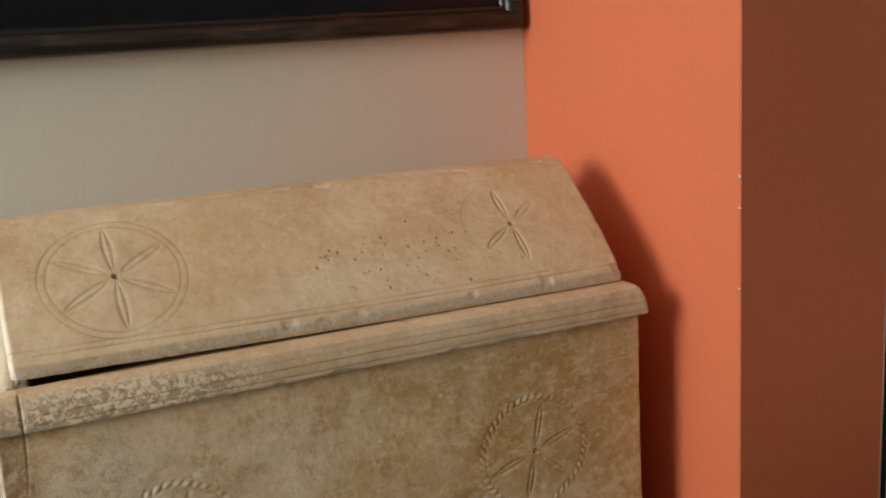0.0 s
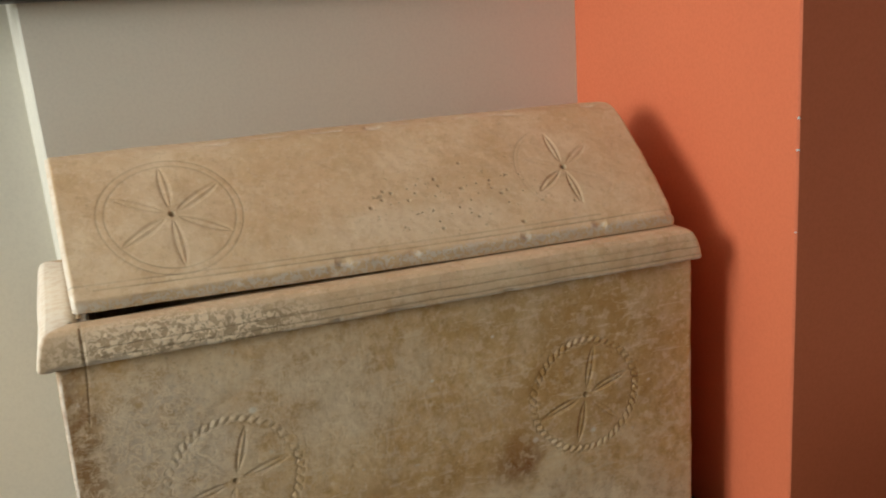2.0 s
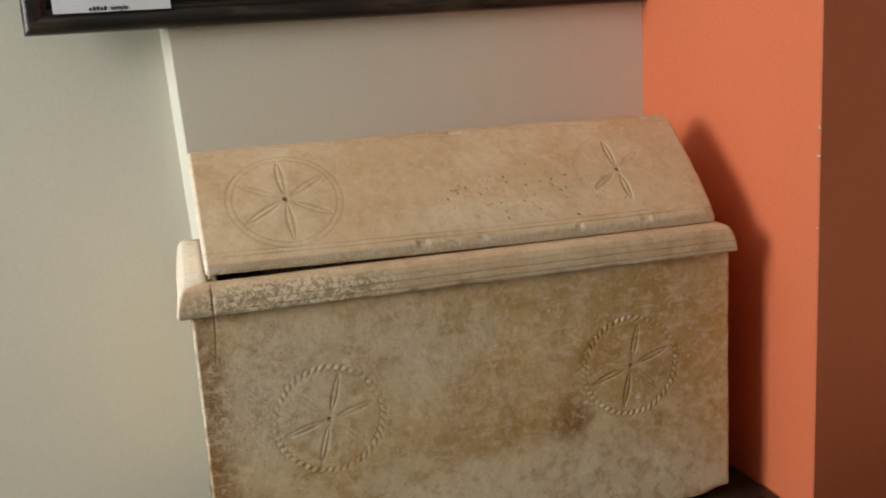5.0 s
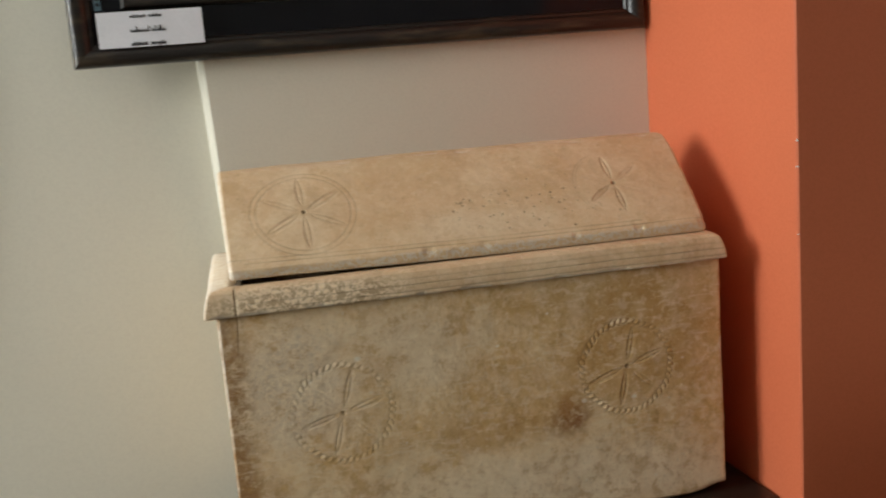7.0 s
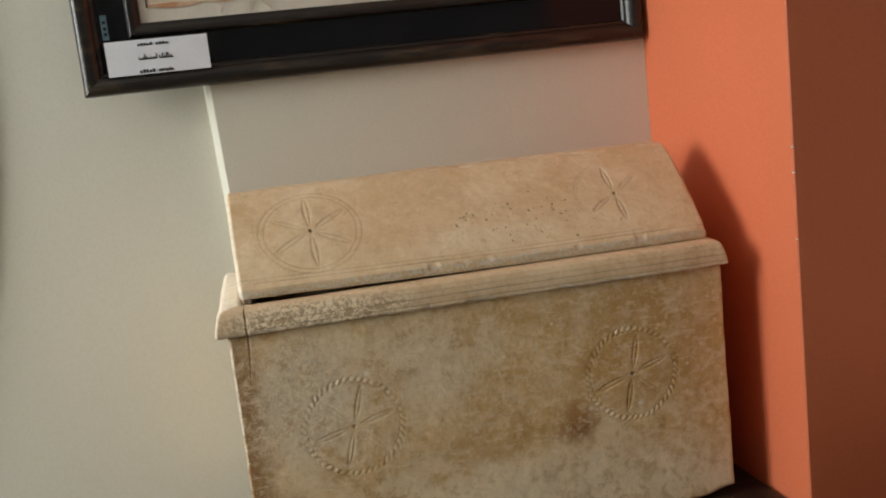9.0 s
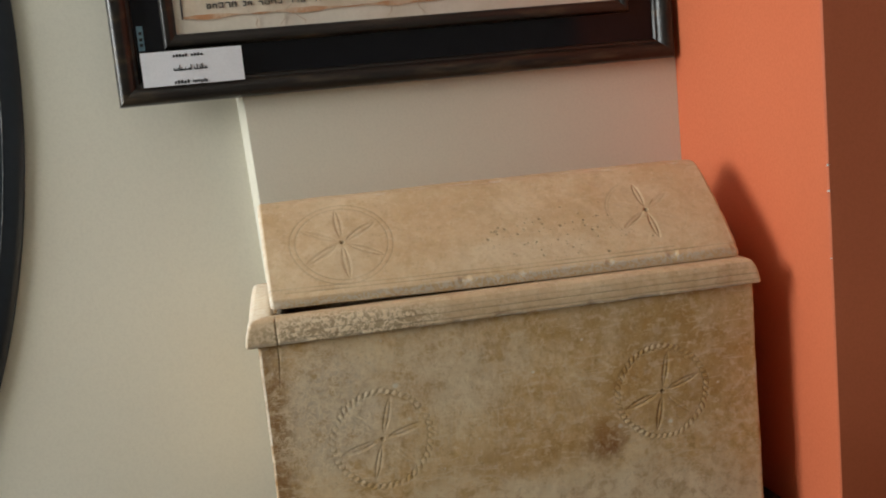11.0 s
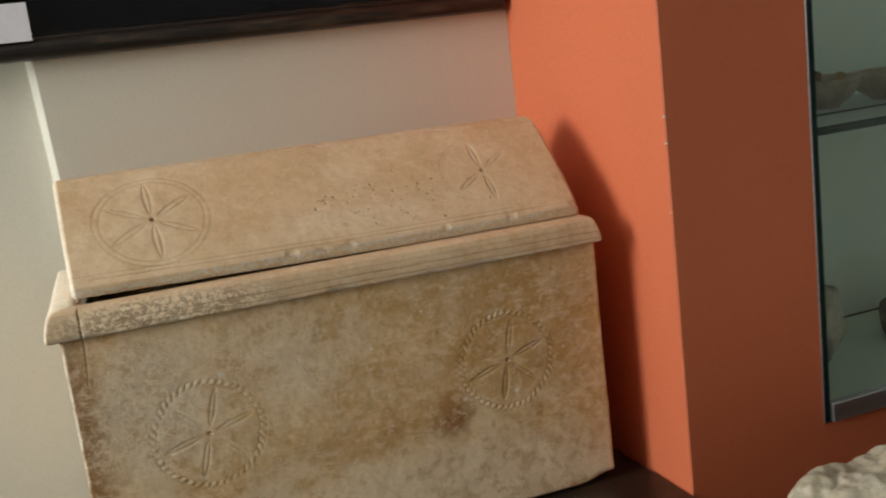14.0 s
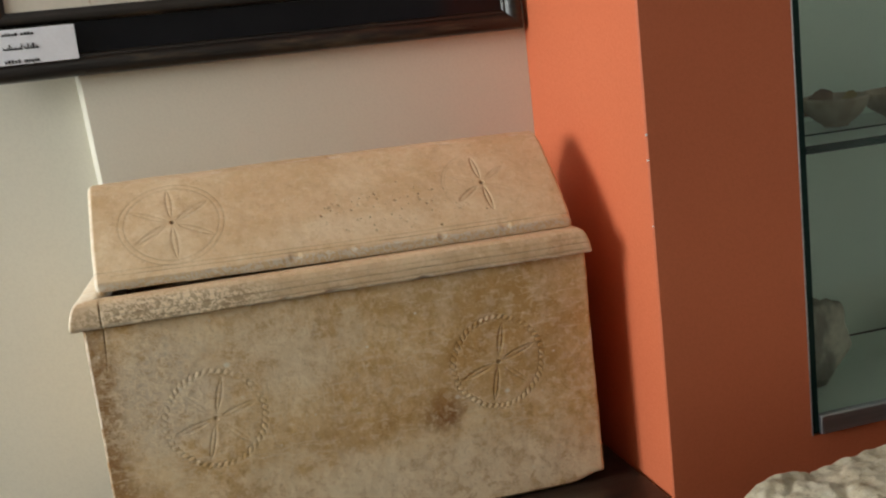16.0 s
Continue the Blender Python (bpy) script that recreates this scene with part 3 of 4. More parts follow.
def chest_lid():
    raw = np.array([(0.000, 0.000), (-0.001, 0.004), (0.0, 0.012), (0.004, 0.0155), (0.0105, 0.0235), (0.035, 0.050), (0.064, 0.0755), (0.095, 0.100), (0.118, 0.117), (0.130, 0.1215),
                    (0.150, 0.123), (0.165, 0.1215), (0.19, 0.104), (0.225, 0.06), (0.245, 0.02), (0.247, 0.0)])
    seg = np.r_[0, np.cumsum(np.hypot(*np.diff(raw, axis=0).T))]
    s = np.concatenate([np.linspace(0, seg[11], 235)[:-1], np.linspace(seg[11], seg[-1], 30)])
    v, w = np.interp(s, seg, raw[:, 0]), np.interp(s, seg, raw[:, 1])
    soft = np.where(s > 0.03, 1.0, 0.04)[1:-1]
    for _ in range(90):
        v[1:-1] += soft * ((v[:-2] + 2 * v[1:-1] + v[2:]) / 4 - v[1:-1])
        w[1:-1] += soft * ((w[:-2] + 2 * w[1:-1] + w[2:]) / 4 - w[1:-1])
    rim_u = np.array([0, 0.0002, 0.0006, 0.0012, 0.002, 0.003, 0.0042, 0.0055])
    us = np.concatenate([rim_u, np.arange(0.0063, LID_LENGTH - 0.0063, 0.0009), LID_LENGTH - rim_u[::-1]])
    n, m = len(us), len(s)
    U = us[:, None] + np.zeros((1, m))
    # highest past the middle, lifted at the left end
    rise = 1 + np.interp(U, [0, 0.3, 0.45, 0.6, LID_LENGTH], [0.02, 0.06, 0.065, 0.05, 0.035]) * np.clip(w / 0.12, 0, 1) ** 1.5
    P = np.stack([U, v[None] + np.zeros((n, 1)), w[None] * rise + 0.3725 + 0.0060 * (1 - U / 0.40).clip(0, 1) ** 1.3], -1)
    end = np.minimum(U, LID_LENGTH - U)
    left = U < 0.3
    ends = np.clip(0.004 - end, 0, None) * np.where(left, 1.0, 0.9)
    # the cracked-off end leans outwards towards the ridge
    P[:, :, 0] -= (0.001 + 0.005 * np.clip(w[None] / 0.12, 0, 1)) * np.clip(1 - U / 0.06, 0, 1)
    du, ds = np.gradient(P, axis=0), np.gradient(P, axis=1)
    N = np.cross(du, ds)
    N /= np.linalg.norm(N, axis=-1, keepdims=True) + 1e-12
    a, b = U, np.broadcast_to(s[None], U.shape)
    s_l, s_r = 0.094, 0.093
    h = 0.0022 * fbm(P, 12, 3, 70) + 0.0008 * fbm(P, 90, 3, 74)
    petals = rosette(a - 0.1021, b - s_l, 0.0615, 93, (0.7, 0.5, 0.9, 0.7, 0.8, 1.0), 0.0056, 0.0009)
    petals += rosette(a - 0.5308, b - s_r, 0.050, 95, (1.0, 0.2, 0.9, 1.0, 0.2, 0.6), 0.0045, 0.0012)
    scratch = thin_ring(a - 0.1021, b - s_l, 0.0685) + thin_ring(a - 0.1021, b - s_l, 0.0615)
    scratch += thin_ring(a - 0.5308, b - s_r, 0.057, 0.0007, 105, 235) + thin_ring(a - 0.5308, b - s_r, 0.053, 0.0005, 120, 230) + thin_ring(a - 0.5308, b - s_r, 0.057, 0.0003, 300, 358)
    scratch += groove(b - 0.0205, 0.0007, 0.0005) * (a > 0.02) + groove(b - 0.0265, 0.0007, 0.0004) * (a < 0.55)
    scratch = scratch * (0.55 + 1.2 * np.clip(fbm(P, 25, 2, 77) + 0.25, 0, 1))
    hubs = np.exp(-((np.minimum(np.hypot(a - 0.1021, b - s_l), np.hypot(a - 0.5308, b - s_r)) / 0.0026) ** 4))
    h += scratch + petals
    h -= 0.0022 * np.clip((value_noise(P * 55, 81) - 0.66) / 0.2, 0, 1) * np.exp(-((b - 0.014) / 0.005) ** 2)
    h -= 0.0018 * np.clip((value_noise(P * np.array([48, 90, 90.0]), 83) - 0.62) / 0.2, 0, 1) * np.exp(-((b - seg[9]) / 0.006) ** 2)
    rng = np.random.RandomState(4)
    pits = np.zeros_like(a)
    for _ in range(20):
        pu, ps, pr = rng.normal(0.40, 0.075), rng.normal(0.072, 0.022), rng.uniform(0.0007, 0.0016)
        pits += np.exp(-((((a - pu) / (pr * rng.uniform(1, 1.6))) ** 2 + ((b - ps) / pr) ** 2) ** 1.5))
    h -= 0.0016 * np.clip(pits, 0, 1)
    # left end and its lower corner painted bright like window light; ridge chips
    fresh_lit = np.where(left, 0.75 * np.clip((0.0042 - end) / 0.002, 0, 1), 0.4 * np.exp(-end / 0.002)) + 0.7 * np.clip((value_noise(P * np.array([48, 90, 90.0]), 83) - 0.62) / 0.2, 0, 1) * np.exp(-((b - seg[9]) / 0.004) ** 2)
    fresh_lit = fresh_lit + 0.8 * np.exp(-(a / 0.014) ** 2 - (b / 0.013) ** 2)
    h -= ends * np.clip(1 + 1.5 * fbm(P, 60, 3, 88), 0.4, 1.6)
    P += N * h[..., None]
    verts = P.reshape(-1, 3)
    faces = [tuple(f[::-1]) for f in grid_faces(n, m).tolist()]
    faces.append(list(range(m)))
    faces.append([(n - 1) * m + i for i in range(m)][::-1])
    # underside: a flat lip round a hollow
    k = len(verts)
    low = 0.3725
    out = [(0, 0.0, low + 0.0060), (0.42, 0.0, low), (LID_LENGTH, 0.0, low), (LID_LENGTH, 0.247, low), (0.42, 0.247, low), (0, 0.247, low + 0.0060)]
    inn = [(0.04, 0.035, low + 0.0065), (0.42, 0.035, low), (0.6, 0.035, low), (0.6, 0.21, low), (0.42, 0.21, low), (0.04, 0.21, low + 0.0065)]
    top = [(x, y + (0.02 if y < 0.1 else -0.02), z + 0.034) for x, y, z in inn]
    verts = np.concatenate([verts, np.array(out + inn + top)])
    faces += [(k + i, k + (i + 1) % 6, k + 6 + (i + 1) % 6, k + 6 + i) for i in range(6)]
    faces += [(k + 6 + i, k + 6 + (i + 1) % 6, k + 12 + (i + 1) % 6, k + 12 + i) for i in range(6)]
    faces.append([k + 12 + i for i in range(6)])
    # an added, unseen lip under the broken end blocks light from the gap
    q = len(verts)
    verts = np.concatenate([verts, np.array([(x, y, z) for z in (low - 0.0005, low + 0.009) for x, y in ((0.0015, 0.008), (0.006, 0.008), (0.006, 0.235), (0.0015, 0.235))])])
    faces += [(q, q + 1, q + 5, q + 4), (q + 1, q + 2, q + 6, q + 5), (q + 2, q + 3, q + 7, q + 6), (q + 3, q, q + 4, q + 7), (q + 3, q + 2, q + 1, q)]
    # hubs and pits painted dark as shade; soil in scratches and petals
    return mesh_of("lid", verts, faces, soil_shade=np.clip(-scratch / 0.0006 + 0.7 * hubs + pits + 0.32 * np.clip(-petals / 0.001, 0, 1), 0, 1), bare_lit=np.clip(fresh_lit, 0, 1))


chest = empty("stone_ossuary", pose(0.093, 0.972, 0.925, 0, 0, -2.8), "carved tan limestone ossuary with rosettes and a loose vaulted lid", "ossuary")
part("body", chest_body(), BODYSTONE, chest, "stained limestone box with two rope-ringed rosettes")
part("rim", chest_rim(), RIMSTONE, chest, "moulded limestone rim with flaked patches and a crack")
part("lid", chest_lid(), LIDSTONE, chest, "vaulted tan limestone lid with two incised rosettes")

# ---- framed picture on the cream wall ----
picture = empty("framed_picture", pose(0.36, 1.264, 1.582), "parchment drawing in a double dark wooden frame with black mount", "framed picture")
PX0, PX1, PZ0, PZ1 = -0.443, 0.441, 0.0, 0.64
part("outer_frame", frame_ring(PX0, PX1, PZ0, PZ1, [(0, 0.0)] + rounded([(0, -0.013), (0.0025, -0.0205), (0.009, -0.0245), (0.017, -0.0235), (0.0235, -0.019), (0.0275, -0.0145),
                                                                          (0.031, -0.0130), (0.0335, -0.0095)]) + [(0.0335, 0.0)]), FRAME, picture, "dark brown rubbed wooden moulding", smooth=False)
part("mount", boxes((PX0 + 0.02, PX1 - 0.02, -0.008, -0.001, PZ0 + 0.02, PZ1 - 0.02)), BOARD, picture, "glossy black mount board")
part("inner_frame", frame_ring(PX0 + 0.074, PX1 - 0.074, PZ0 + 0.079, PZ1 - 0.074, [(0, -0.007)] + rounded([(0, -0.013), (0.004, -0.0185), (0.010, -0.0185), (0.016, -0.0145), (0.0205, -0.0125)]) + [(0.0205, -0.007)]),
     FRAME, picture, "narrow dark wooden inner moulding")
part("sheet", boxes((PX0 + 0.092, PX1 - 0.092, -0.0105, -0.0085, PZ0 + 0.096, PZ1 - 0.092)), PARCH, picture, "cream parchment sheet")


def flat_shape(points, y, thick=0.0006):
    """A thin piece with the outline (x, z), laid on a sheet whose face is at y."""
    bm = bmesh.new()
    a, b = [bm.verts.new((x, y, z)) for x, z in points], [bm.verts.new((x, y - thick, z)) for x, z in points]
    bm.faces.new(a), bm.faces.new(b)
    for i in range(len(a)):
        j = (i + 1) % len(a)
        bm.faces.new((a[i], a[j], b[j], b[i]))
    return bm


rnd = random.Random(3)


def wavy_band(x0, x1, z, half, y, n=40):
    up = [(x0 + (x1 - x0) * i / n, z + half * (0.6 + 0.8 * rnd.random()) + 0.0015 * math.sin(i * 0.7)) for i in range(n + 1)]
    dn = [(x, 2 * z - zz + 0.001 * math.sin(x * 90)) for x, zz in reversed(up)]
    return flat_shape(up + dn, y)


SHEET_Y = -0.0105
part("drawn_scroll", flat_shape([(PX0 + 0.107, PZ0 + 0.1205), (PX0 + 0.30, PZ0 + 0.1220), (PX0 + 0.46, PZ0 + 0.1275), (PX0 + 0.62, PZ0 + 0.1250), (PX1 - 0.13, PZ0 + 0.1295), (PX1 - 0.125, PZ0 + 0.2085), (PX0 + 0.105, PZ0 + 0.2085)], SHEET_Y), TAN, picture, "tan painted scroll")
part("drawn_border", wavy_band(PX0 + 0.107, PX1 - 0.128, PZ0 + 0.1220, 0.0022, SHEET_Y - 0.001), RUST, picture, "red-brown painted border")
part("drawn_line", flat_shape([(PX0 + 0.105, PZ0 + 0.1205), (PX0 + 0.107, PZ0 + 0.1205), (PX0 + 0.107, PZ0 + 0.2085), (PX0 + 0.105, PZ0 + 0.2085)], SHEET_Y - 0.001), INK, picture)
x, line_z = PX0 + 0.143, PZ0 + 0.1335
while x < PX0 + 0.36:
    wd, ht = rnd.uniform(0.0045, 0.0075), rnd.uniform(0.0055, 0.008)
    spans = [(x + wd - 0.0015, x + wd, line_z, line_z + ht), (x, x + wd - 0.0016, line_z + ht - 0.0016, line_z + ht)]
    if rnd.random() < 0.35:
        spans.append((x, x + 0.0013, line_z + ht * rnd.uniform(0, 0.4), line_z + ht - 0.0017))
    if rnd.random() < 0.4:
        spans.append((x, x + wd - 0.0016, line_z, line_z + 0.0014))
    part("script_bar", boxes(*[(a, b, SHEET_Y - 0.0017, SHEET_Y - 0.0011, c, d) for a, b, c, d in spans]), INK, picture)
    x += wd + rnd.choice((0.0022, 0.0026, 0.003, 0.0095))
for x0, lean, high in ((0.215, -0.012, 0.030), (0.250, 0.016, 0.034), (0.285, -0.020, 0.026), (0.415, 0.012, 0.036), (0.47, -0.016, 0.030)):
    edge = [(PX0 + x0 + lean * (k / 12) ** 2 + 0.0025 * math.sin(k * 0.8 + x0 * 40), PZ0 + 0.0975 + high * k / 12) for k in range(13)]
    part("drawn_fold", flat_shape(edge + [(a + 0.0016 + 0.001 * math.sin(b * 300), b) for a, b in reversed(edge)], SHEET_Y - 0.0018, 0.0004), FOLD, picture, "faint brown drawn fold line")
# narrow pale blue strip on the mount, with three dark marks
strip = part("blue_strip", boxes((PX0 + 0.0375, PX0 + 0.0465, -0.0092, -0.0082, 0.080, 0.116)), BLUE, picture, "narrow pale blue strip with dark marks")
for z0 in (0.086, 0.094, 0.103):
    part("strip_mark", boxes((PX0 + 0.040, PX0 + 0.0445, -0.0098, -0.0093, z0, z0 + 0.0045)), INK, strip)

# ---- caption card standing on the frame ----
card = empty("caption_card", pose(0.36, 1.264, 1.582), "white paper caption card tucked into the picture frame", "card")
CX0, CX1, CZ0, CZ1 = -0.4045, -0.2575, 0.0255, 0.0758
part("paper", boxes((CX0, CX1, -0.0215, -0.0205, CZ0, CZ1)), CARD, card)


def bar_word(x0, x1, z0, z1, pieces):
    """A word that cannot be lettered, as plain upright bars."""
    step = (x1 - x0) / pieces
    spans = [(x0 + i * step, x0 + i * step + step * 0.72, -0.0222, -0.0217, z0, z1 if i % 3 else z1 - (z1 - z0) * 0.25) for i in range(pieces)]
    part("print_bar", boxes(*spans), INK, card)


CM = (CX0 + CX1) / 2 - 0.003
bar_word(CM - 0.024, CM - 0.002, 0.0665, 0.0705, 5)
bar_word(CM + 0.002, CM + 0.0205, 0.0665, 0.0705, 4)
for x0, x1, tall in ((CM - 0.025, CM + 0.001, (3, 9)), (CM + 0.0045, CM + 0.024, (2, 5, 6))):
    spans = [(x0, x1, -0.0222, -0.0217, 0.0465, 0.0483)]
    for k in range(10):
        a = x0 + (x1 - x0 - 0.0012) * k / 9
        if k in tall or k % 2 == 0:
            spans.append((a, a + 0.0012, -0.02225, -0.0216, 0.0470, 0.0545 if k in tall else 0.0505))
    part("print_bar", boxes(*spans), INK, card)
bar_word(CM - 0.026, CM - 0.003, 0.0275, 0.0325, 5)


def lettering(name, text, size, x, z, y, parent):
    cu = bpy.data.curves.new(name, "FONT")
    cu.body, cu.size, cu.extrude, cu.offset = text, size, 0.0002, 0.00018
    ob = new(name, cu)
    me = bpy.data.meshes.new_from_object(ob)
    bpy.data.objects.remove(ob)
    me.transform(Matrix.Translation((x, y, z)) @ Euler((radians(90), 0, 0)).to_matrix().to_4x4())
    return part(name, me, INK, parent)


lettering("word_temple", "temple", 0.0078, CM + 0.0005, 0.0277, -0.0219, card)

# ---- large oval black frame on the cream wall ----
oval = empty("oval_frame", pose(-0.8205, STEP_Y, 1.744), "large oval frame with a broad glossy black moulding", "oval frame")


def oval_band(profile, count=160):
    """A moulding round an ellipse; profile: (inset, y)."""
    P = []
    for i, y in profile:
        for k in range(count):
            a = 2 * math.pi * k / count
            P.append(((0.60 - i) * math.cos(a), y, (1.02 - i) * math.sin(a)))
    return mesh_of("band", P, grid_faces(len(profile), count, True).tolist())


part("moulding", oval_band([(0.0, -0.001), (0.0, -0.006), (0.003, -0.0095), (0.010, -0.013), (0.020, -0.016), (0.033, -0.0185), (0.047, -0.0193), (0.060, -0.0185), (0.073, -0.016), (0.086, -0.0125), (0.097, -0.008), (0.101, -0.004)]), BLACK, oval, "broad rounded glossy black moulding")
# the glint along the ridge is painted as light grey on the bead
part("bead", oval_band([(0.0274, -0.0170), (0.0276, -0.0182), (0.0280, -0.0186), (0.0284, -0.0186), (0.0289, -0.0180)]), BEAD, oval, "thin worn raised bead with its glint painted grey")
inner = bmesh.new()
bmesh.ops.create_circle(inner, cap_ends=True, segments=120, radius=1.0, matrix=Matrix.Translation((0, -0.005, 0)) @ Euler((radians(90), 0, 0)).to_matrix().to_4x4() @ Matrix.Diagonal((0.505, 0.925, 1, 1)))
part("panel", inner, CARD, oval, "pale panel inside the moulding")

# ---- glass case in the orange wall ----
case = empty("display_case", pose(1.016, PIER_Y, 0.966), "glass-fronted display case let into the orange wall", "display case")
CW, CH = 1.45, 1.184
part("back_panel", boxes((0, CW, 0.338, 0.35, 0.0, CH)), LINING, case, "pale grey-green back panel")
part("side_panel", boxes((0.0, 0.008, 0.012, 0.338, 0.0, CH)), LINING, case)
part("side_panel", boxes((CW - 0.008, CW, 0.012, 0.338, 0.0, CH)), LINING, case)
part("floor_panel", boxes((0.008, CW - 0.008, 0.012, 0.3355, 0.0, 0.010)), LINING, case, "pale grey-green case floor")
part("top_panel", boxes((0.008, CW - 0.008, 0.012, 0.338, CH - 0.01, CH)), LINING, case)
pane = part("front_pane", boxes((0.012, CW - 0.002, 0.001, 0.006, 0.006, CH - 0.002)), GLASS, case, "clear greenish glass front pane")
pane.visible_shadow = False
part("pane_edge", boxes((0.002, 0.0115, -0.0005, 0.0075, 0.002, CH - 0.002), bevel=0.001), GLASS_EDGE, case, "dark green polished glass edge")
part("floor_joint", boxes((0.010, CW - 0.010, 0.3358, 0.3376, 0.0095, 0.0125)), INK, case, "dark joint at the back of the case floor")
part("sill_rail", boxes((0.012, CW, -0.006, 0.0095, 0.001, 0.029), bevel=0.002), METAL, case, "brushed aluminium sill rail")
part("side_bead", boxes((-0.0008, 0.0012, -0.0015, 0.002, 0.0, CH), bevel=0.0004), METAL, case, "thin aluminium bead beside the pane")
for y0, y1 in ((0.012, 0.130), (0.1335, 0.330)):
    sheet = part("shelf", boxes((0.014, CW - 0.012, y0, y1, 0.398, 0.406)), SHELF_GLASS, case, "thick green glass shelf")
    sheet.visible_shadow = False
part("shelf_edge", boxes((0.014, CW - 0.012, 0.0085, 0.0118, 0.3965, 0.4075)), GLASS_EDGE, case, "dark green front edge of the shelf")
part("shelf_edge", boxes((0.014, CW - 0.012, 0.1296, 0.1340, 0.3965, 0.4080)), GLASS_EDGE, case, "dark green joint of the two shelf sheets")
SHELF_Z, CASE_Z = 0.966 + 0.406, 0.966 + 0.010


def bowl_mesh(seed, radius=0.068, height=0.050):
    """A thick-walled turned bowl, uneven by hand."""
    prof = [(0.0, 0.0), (0.025, 0.0), (0.028, 0.004), (0.041, 0.0115), (0.054, 0.021), (0.063, 0.032), (0.067, 0.042), (0.068, 0.0465), (0.0665, 0.0495), (0.063, 0.050), (0.060, 0.047),
            (0.052, 0.036), (0.038, 0.021), (0.022, 0.013), (0.0, 0.011)]
    n, m = len(prof), 56
    a = np.linspace(0, 2 * np.pi, m, endpoint=False)
    r, z = np.array([p[0] for p in prof])[:, None] * radius / 0.068, np.array([p[1] for p in prof])[:, None] * height / 0.05
    wob = 1 + 0.018 * np.sin(2 * a + seed) + 0.012 * np.sin(3 * a + 2 * seed)
    P = np.stack([r * np.cos(a) * wob, r * np.sin(a) * wob, z * (1 + 0.05 * np.sin(a + seed)) + 0 * a], -1)
    P += (0.0018 * fbm(P + seed, 60, 3, 3))[..., None] * np.array([1, 1, 0.0])
    return mesh_of("bowl", P.reshape(-1, 3), grid_faces(n, m, True).tolist())


for i, (x, y) in enumerate(((1.219, 1.018), (1.340, 1.02), (1.464, 1.02))):
    b = part("clay_bowl", bowl_mesh(i * 1.7 + 0.4, (0.051, 0.0595, 0.058)[i], (0.047, 0.045, 0.05)[i]), CLAY)
    b.matrix_world = pose(x, y, SHELF_Z + 0.0015, 0, 0, 40 * i)
    tagged(b, ("rough brown clay bowl holding broken sherds", "shallow rough brown clay bowl", "rough brown clay bowl on the glass shelf")[i], "bowl", "bowls on the glass shelf")


def rock(seed, size, rough=0.35, levels=4, peak=0.0):
    """A broken stone: facets cut from a ball, roughened."""
    bm = bmesh.new()
    bmesh.ops.create_icosphere(bm, subdivisions=levels, radius=1.0)
    P = np.array([v.co[:] for v in bm.verts])
    rng = np.random.RandomState(seed)
    r = np.ones(len(P))
    for _ in range(11):
        d = rng.normal(size=3)
        d /= np.linalg.norm(d)
        r = np.minimum(r, rng.uniform(0.5, 0.85) / np.maximum(P @ d, 1e-3))
    P = P * r[:, None] * (1 + rough * fbm(P + seed, 2.2, 4, seed))[:, None]
    low = P[:, 2].min() * 0.75
    P[:, 2] = np.maximum(P[:, 2], low) - low
    P[:, :2] *= (1 - peak * P[:, 2:] / P[:, 2].max())
    P *= np.array(size)
    for v, p in zip(bm.verts, P):
        v.co = p
    for f in bm.faces:
        f.smooth = True
    return bm


def sherd_mesh(seed, width, height, bend=0.03, thick=0.0055):
    """A broken piece of a turned vessel's wall: curved, thick, with a ragged outline."""
    n, m = 14, 14
    rng = np.random.RandomState(seed)
    a, b = np.meshgrid(np.linspace(-1, 1, n), np.linspace(0, 1, m), indexing="ij")
    span = 1 - 0.45 * b ** 2 + 0.10 * np.interp(b, np.linspace(0, 1, 6), rng.uniform(-1, 1, 6))
    tall = 1 - 0.25 * a ** 2 + 0.12 * np.interp(a, np.linspace(-1, 1, 6), rng.uniform(-1, 1, 6))
    ang = a * span * width / 2 / bend
    z = b * tall * height
    sheets = []
    for rad in (bend, bend - thick):
        rr = rad * (1 + 0.25 * b)
        sheets.append(np.stack([rr * np.sin(ang), -rr * np.cos(ang) + bend, z], -1).reshape(-1, 3))
    P = np.concatenate(sheets)
    P += 0.0012 * fbm(P + seed, 90, 2, seed)[:, None]
    f = grid_faces(n, m)
    idx = np.arange(n * m).reshape(n, m)
    ring = np.concatenate([idx[:, 0], idx[-1, 1:], idx[-2::-1, -1], idx[0, -2:0:-1]])
    q, k = len(ring), n * m
    faces = f.tolist() + (f[:, ::-1] + k).tolist() + [(ring[i], k + ring[i], k + ring[(i + 1) % q], ring[(i + 1) % q]) for i in range(q)]
    return mesh_of("sherd", P, faces)


for k, (dx, dy, tilt, turn, size, mat) in enumerate(((-0.010, 0.012, -14, 12, (0.086, 0.036), SHERD), (0.030, 0.006, -30, -30, (0.036, 0.030), OCHRE_SHERD),
                                                     (-0.022, -0.014, 35, 20, (0.030, 0.022), CLAY), (0.012, -0.008, 50, -60, (0.026, 0.020), SHERD))):
    s = part("sherd", sherd_mesh(20 + k, *size), mat)
    s.matrix_world = pose(1.222 + dx, 1.018 + dy, SHELF_Z + 0.024, tilt, 6 * k, turn)
    tagged(s, "broken %s pottery sherd lying in a clay bowl" % {SHERD: "brown", OCHRE_SHERD: "yellow ochre", CLAY: "pale"}[mat], "sherd", "sherds in the bowl")
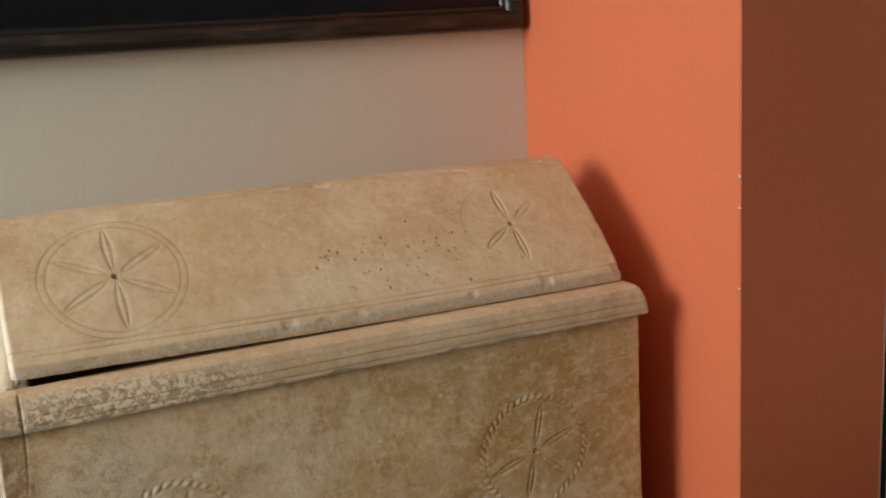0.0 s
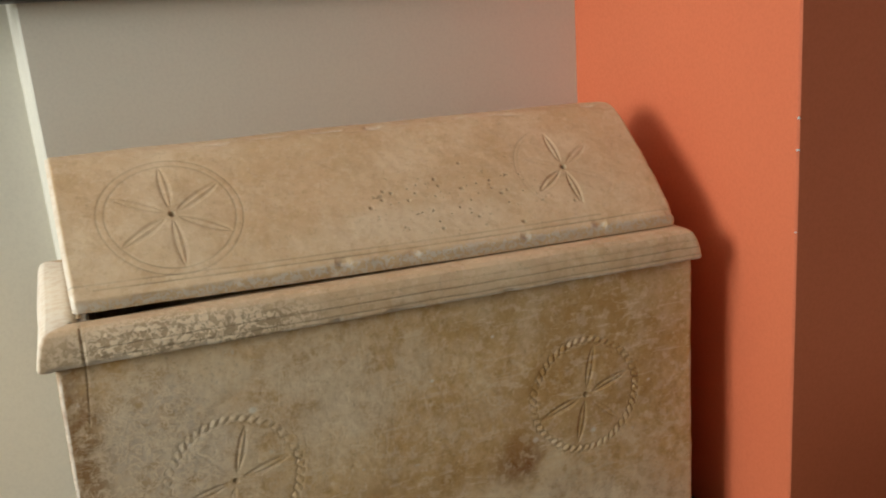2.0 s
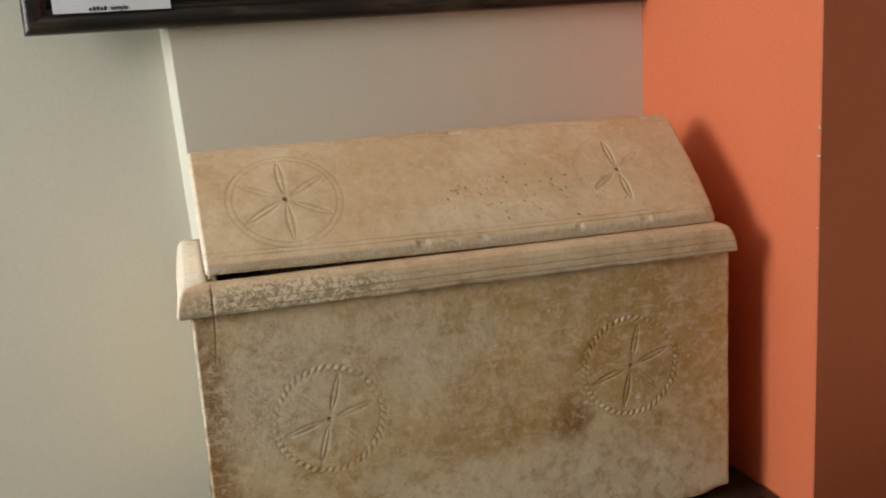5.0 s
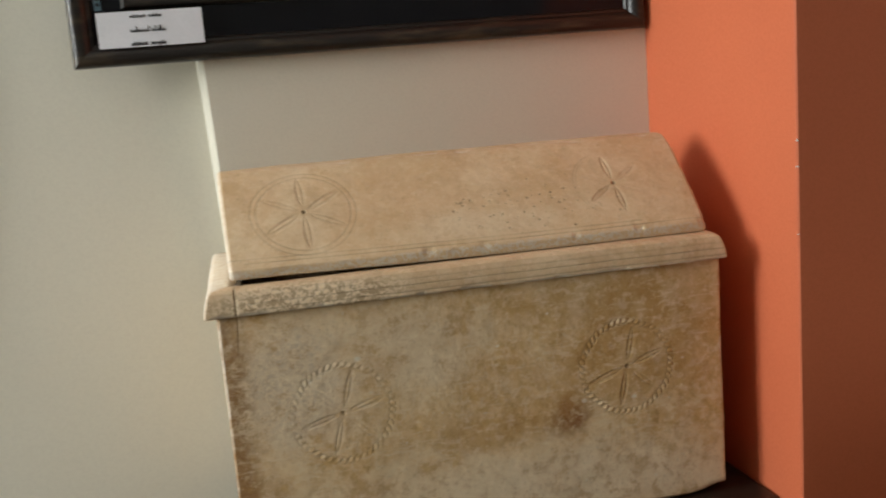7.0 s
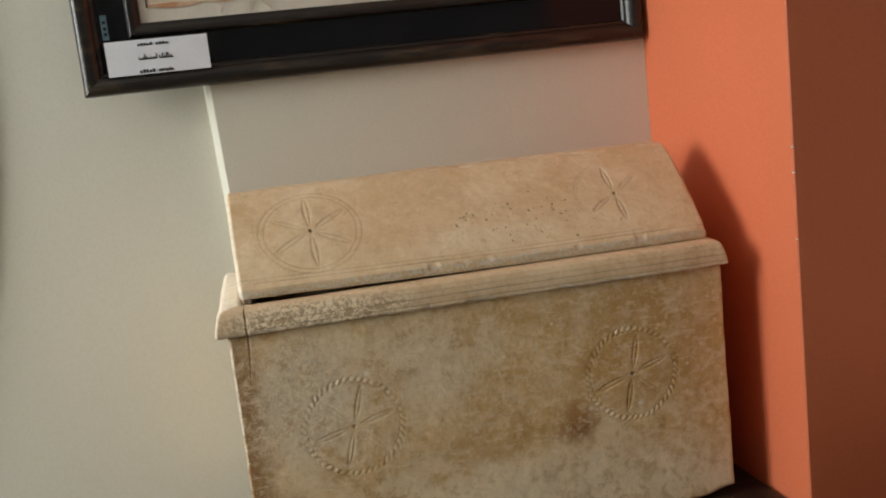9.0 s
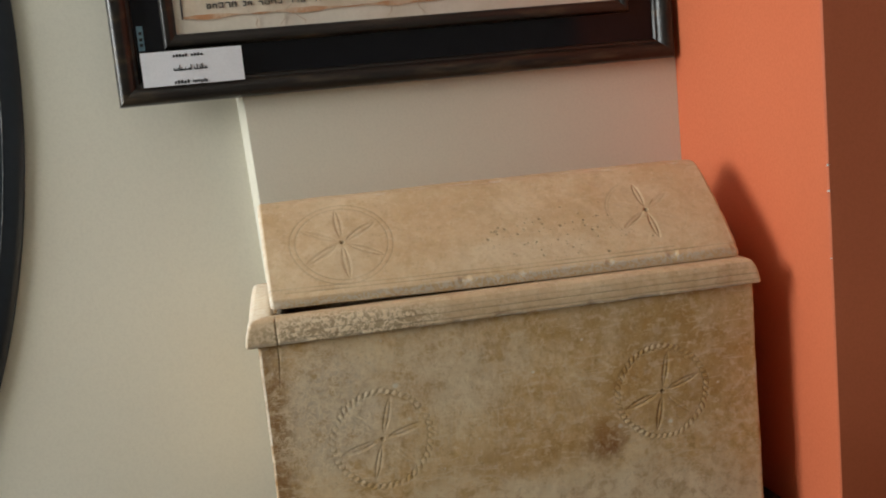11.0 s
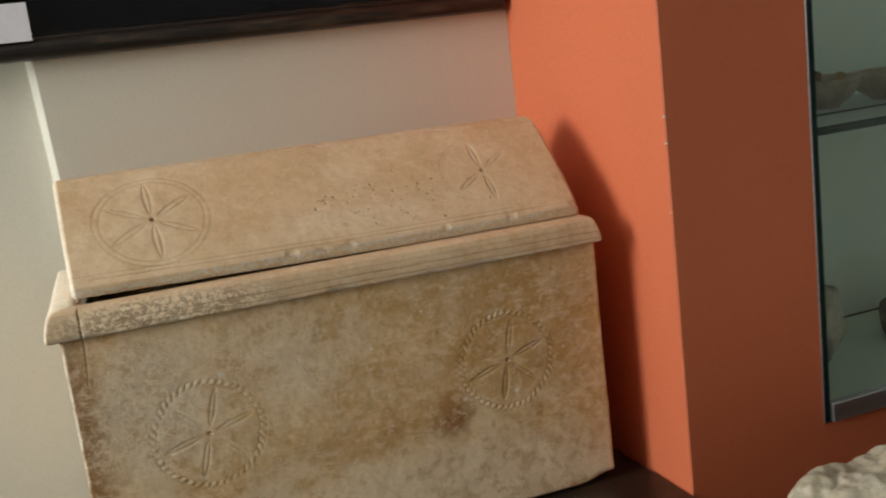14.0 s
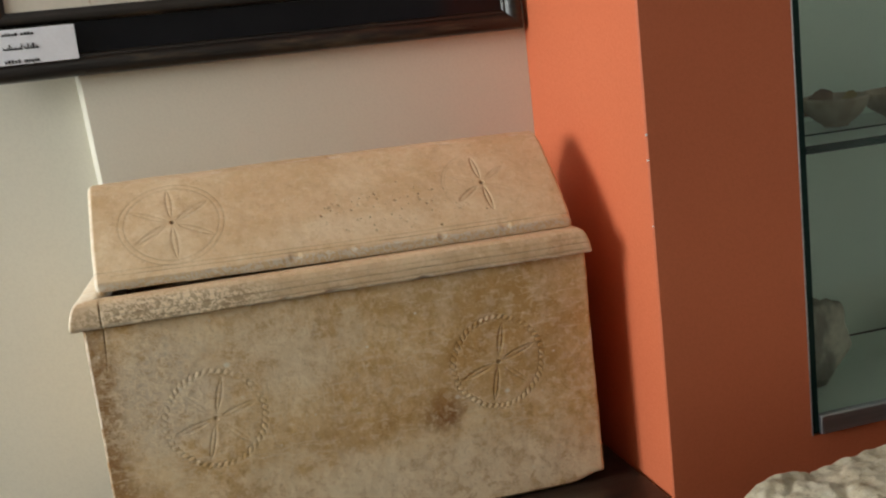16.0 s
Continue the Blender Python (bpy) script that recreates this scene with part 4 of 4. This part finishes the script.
for name, mat, where, size, seed, label in (
        ("grey_stone", ROCK_GREY, (1.134, 0.985, 20), (0.086, 0.064, 0.102), 5, "pale grey broken stone on the case floor"),
        ("brown_stone", ROCK_BROWN, (1.352, 1.02, 60), (0.058, 0.050, 0.047), 8, "dark brown broken stone on the case floor"),
        ("brown_stone", ROCK_BROWN, (1.442, 1.075, 10), (0.060, 0.055, 0.063), 12, "dark brown peaked stone on the case floor")):
    r = part(name, rock(seed, size, 0.45, 5, 0.35 if mat is ROCK_BROWN else 0.25), mat)
    r.matrix_world = pose(where[0], where[1], CASE_Z, 0, 0, where[2])
    tagged(r, label, "stone", "stones in the case")

# ---- rough stone block in front of the orange wall ----

def boulder():
    """A rough-hewn block; its rear edge runs aslant and its top is broken into lumps."""
    n, m = 300, 150
    a, b = np.meshgrid(np.linspace(0, 1, n), np.linspace(0, 1, m), indexing="ij")
    x = 0.675 + 1.0 * a
    rear = np.interp(x, [0.675, 0.805, 0.935, 1.08, 1.2, 1.675], [0.57, 0.618, 0.651, 0.672, 0.682, 0.69])
    y = 0.30 + (rear - 0.30 + 0.012 * fbm(np.stack([x, 0 * x, 0 * x], -1), 28, 3, 71)) * b
    z = 1.026 + 0 * x
    Q = np.stack([x, y, z], -1)
    rng = np.random.RandomState(11)
    lump = np.zeros_like(z)
    for _ in range(80):
        cx, cy, cr, ch = rng.uniform(0.64, 1.7), rng.uniform(0.28, 0.66), rng.uniform(0.035, 0.075), rng.uniform(0.5, 1.2)
        d = np.hypot(x - cx + 0.06 * fbm(Q, 22, 3, 60), (y - cy + 0.06 * fbm(Q, 22, 3, 64)) * 1.2) / cr
        lump = np.maximum(lump, ch * np.clip(1.25 - d ** 2 * 1.25, 0, 0.8))
    z = z - 0.010 + 0.013 * lump + 0.010 * fbm(Q, 30, 4, 90) + 0.006 * fbm(Q, 110, 3, 95)
    edge = np.minimum(np.minimum(a, 1 - a), np.minimum(b, 1 - b) * 0.33)
    z = z - 0.010 * np.exp(-edge / 0.004)
    P = np.stack([x, y, z], -1).reshape(-1, 3)
    faces = grid_faces(n, m).tolist()
    idx = np.arange(n * m).reshape(n, m)
    ring = np.concatenate([idx[:, 0], idx[-1, 1:], idx[-2::-1, -1], idx[0, -2:0:-1]])
    k = len(P)
    low = P[ring] * np.array([1, 1, 0.0])
    P = np.concatenate([P, low])
    q = len(ring)
    faces += [(ring[i], k + i, k + (i + 1) % q, ring[(i + 1) % q]) for i in range(q)]
    faces.append([k + i for i in range(q)])
    return mesh_of("block", P, faces)


tagged(part("stone_block", boulder(), ROUGH), "rough-hewn pale limestone block standing before the orange wall", "stone block")

# small chips of bare plaster on the arris of the pier
pier_ob = bpy.data.objects["wall_pier"]
for z, h in ((1.4185, 0.005), (1.386, 0.004), (1.30, 0.0025)):
    part("paint_chip", rock(int(z * 100), (0.0024, 0.0022, h / 2), 0.3, 1), CEILING, pier_ob).location = (0.7962, PIER_Y + 0.0008, z)
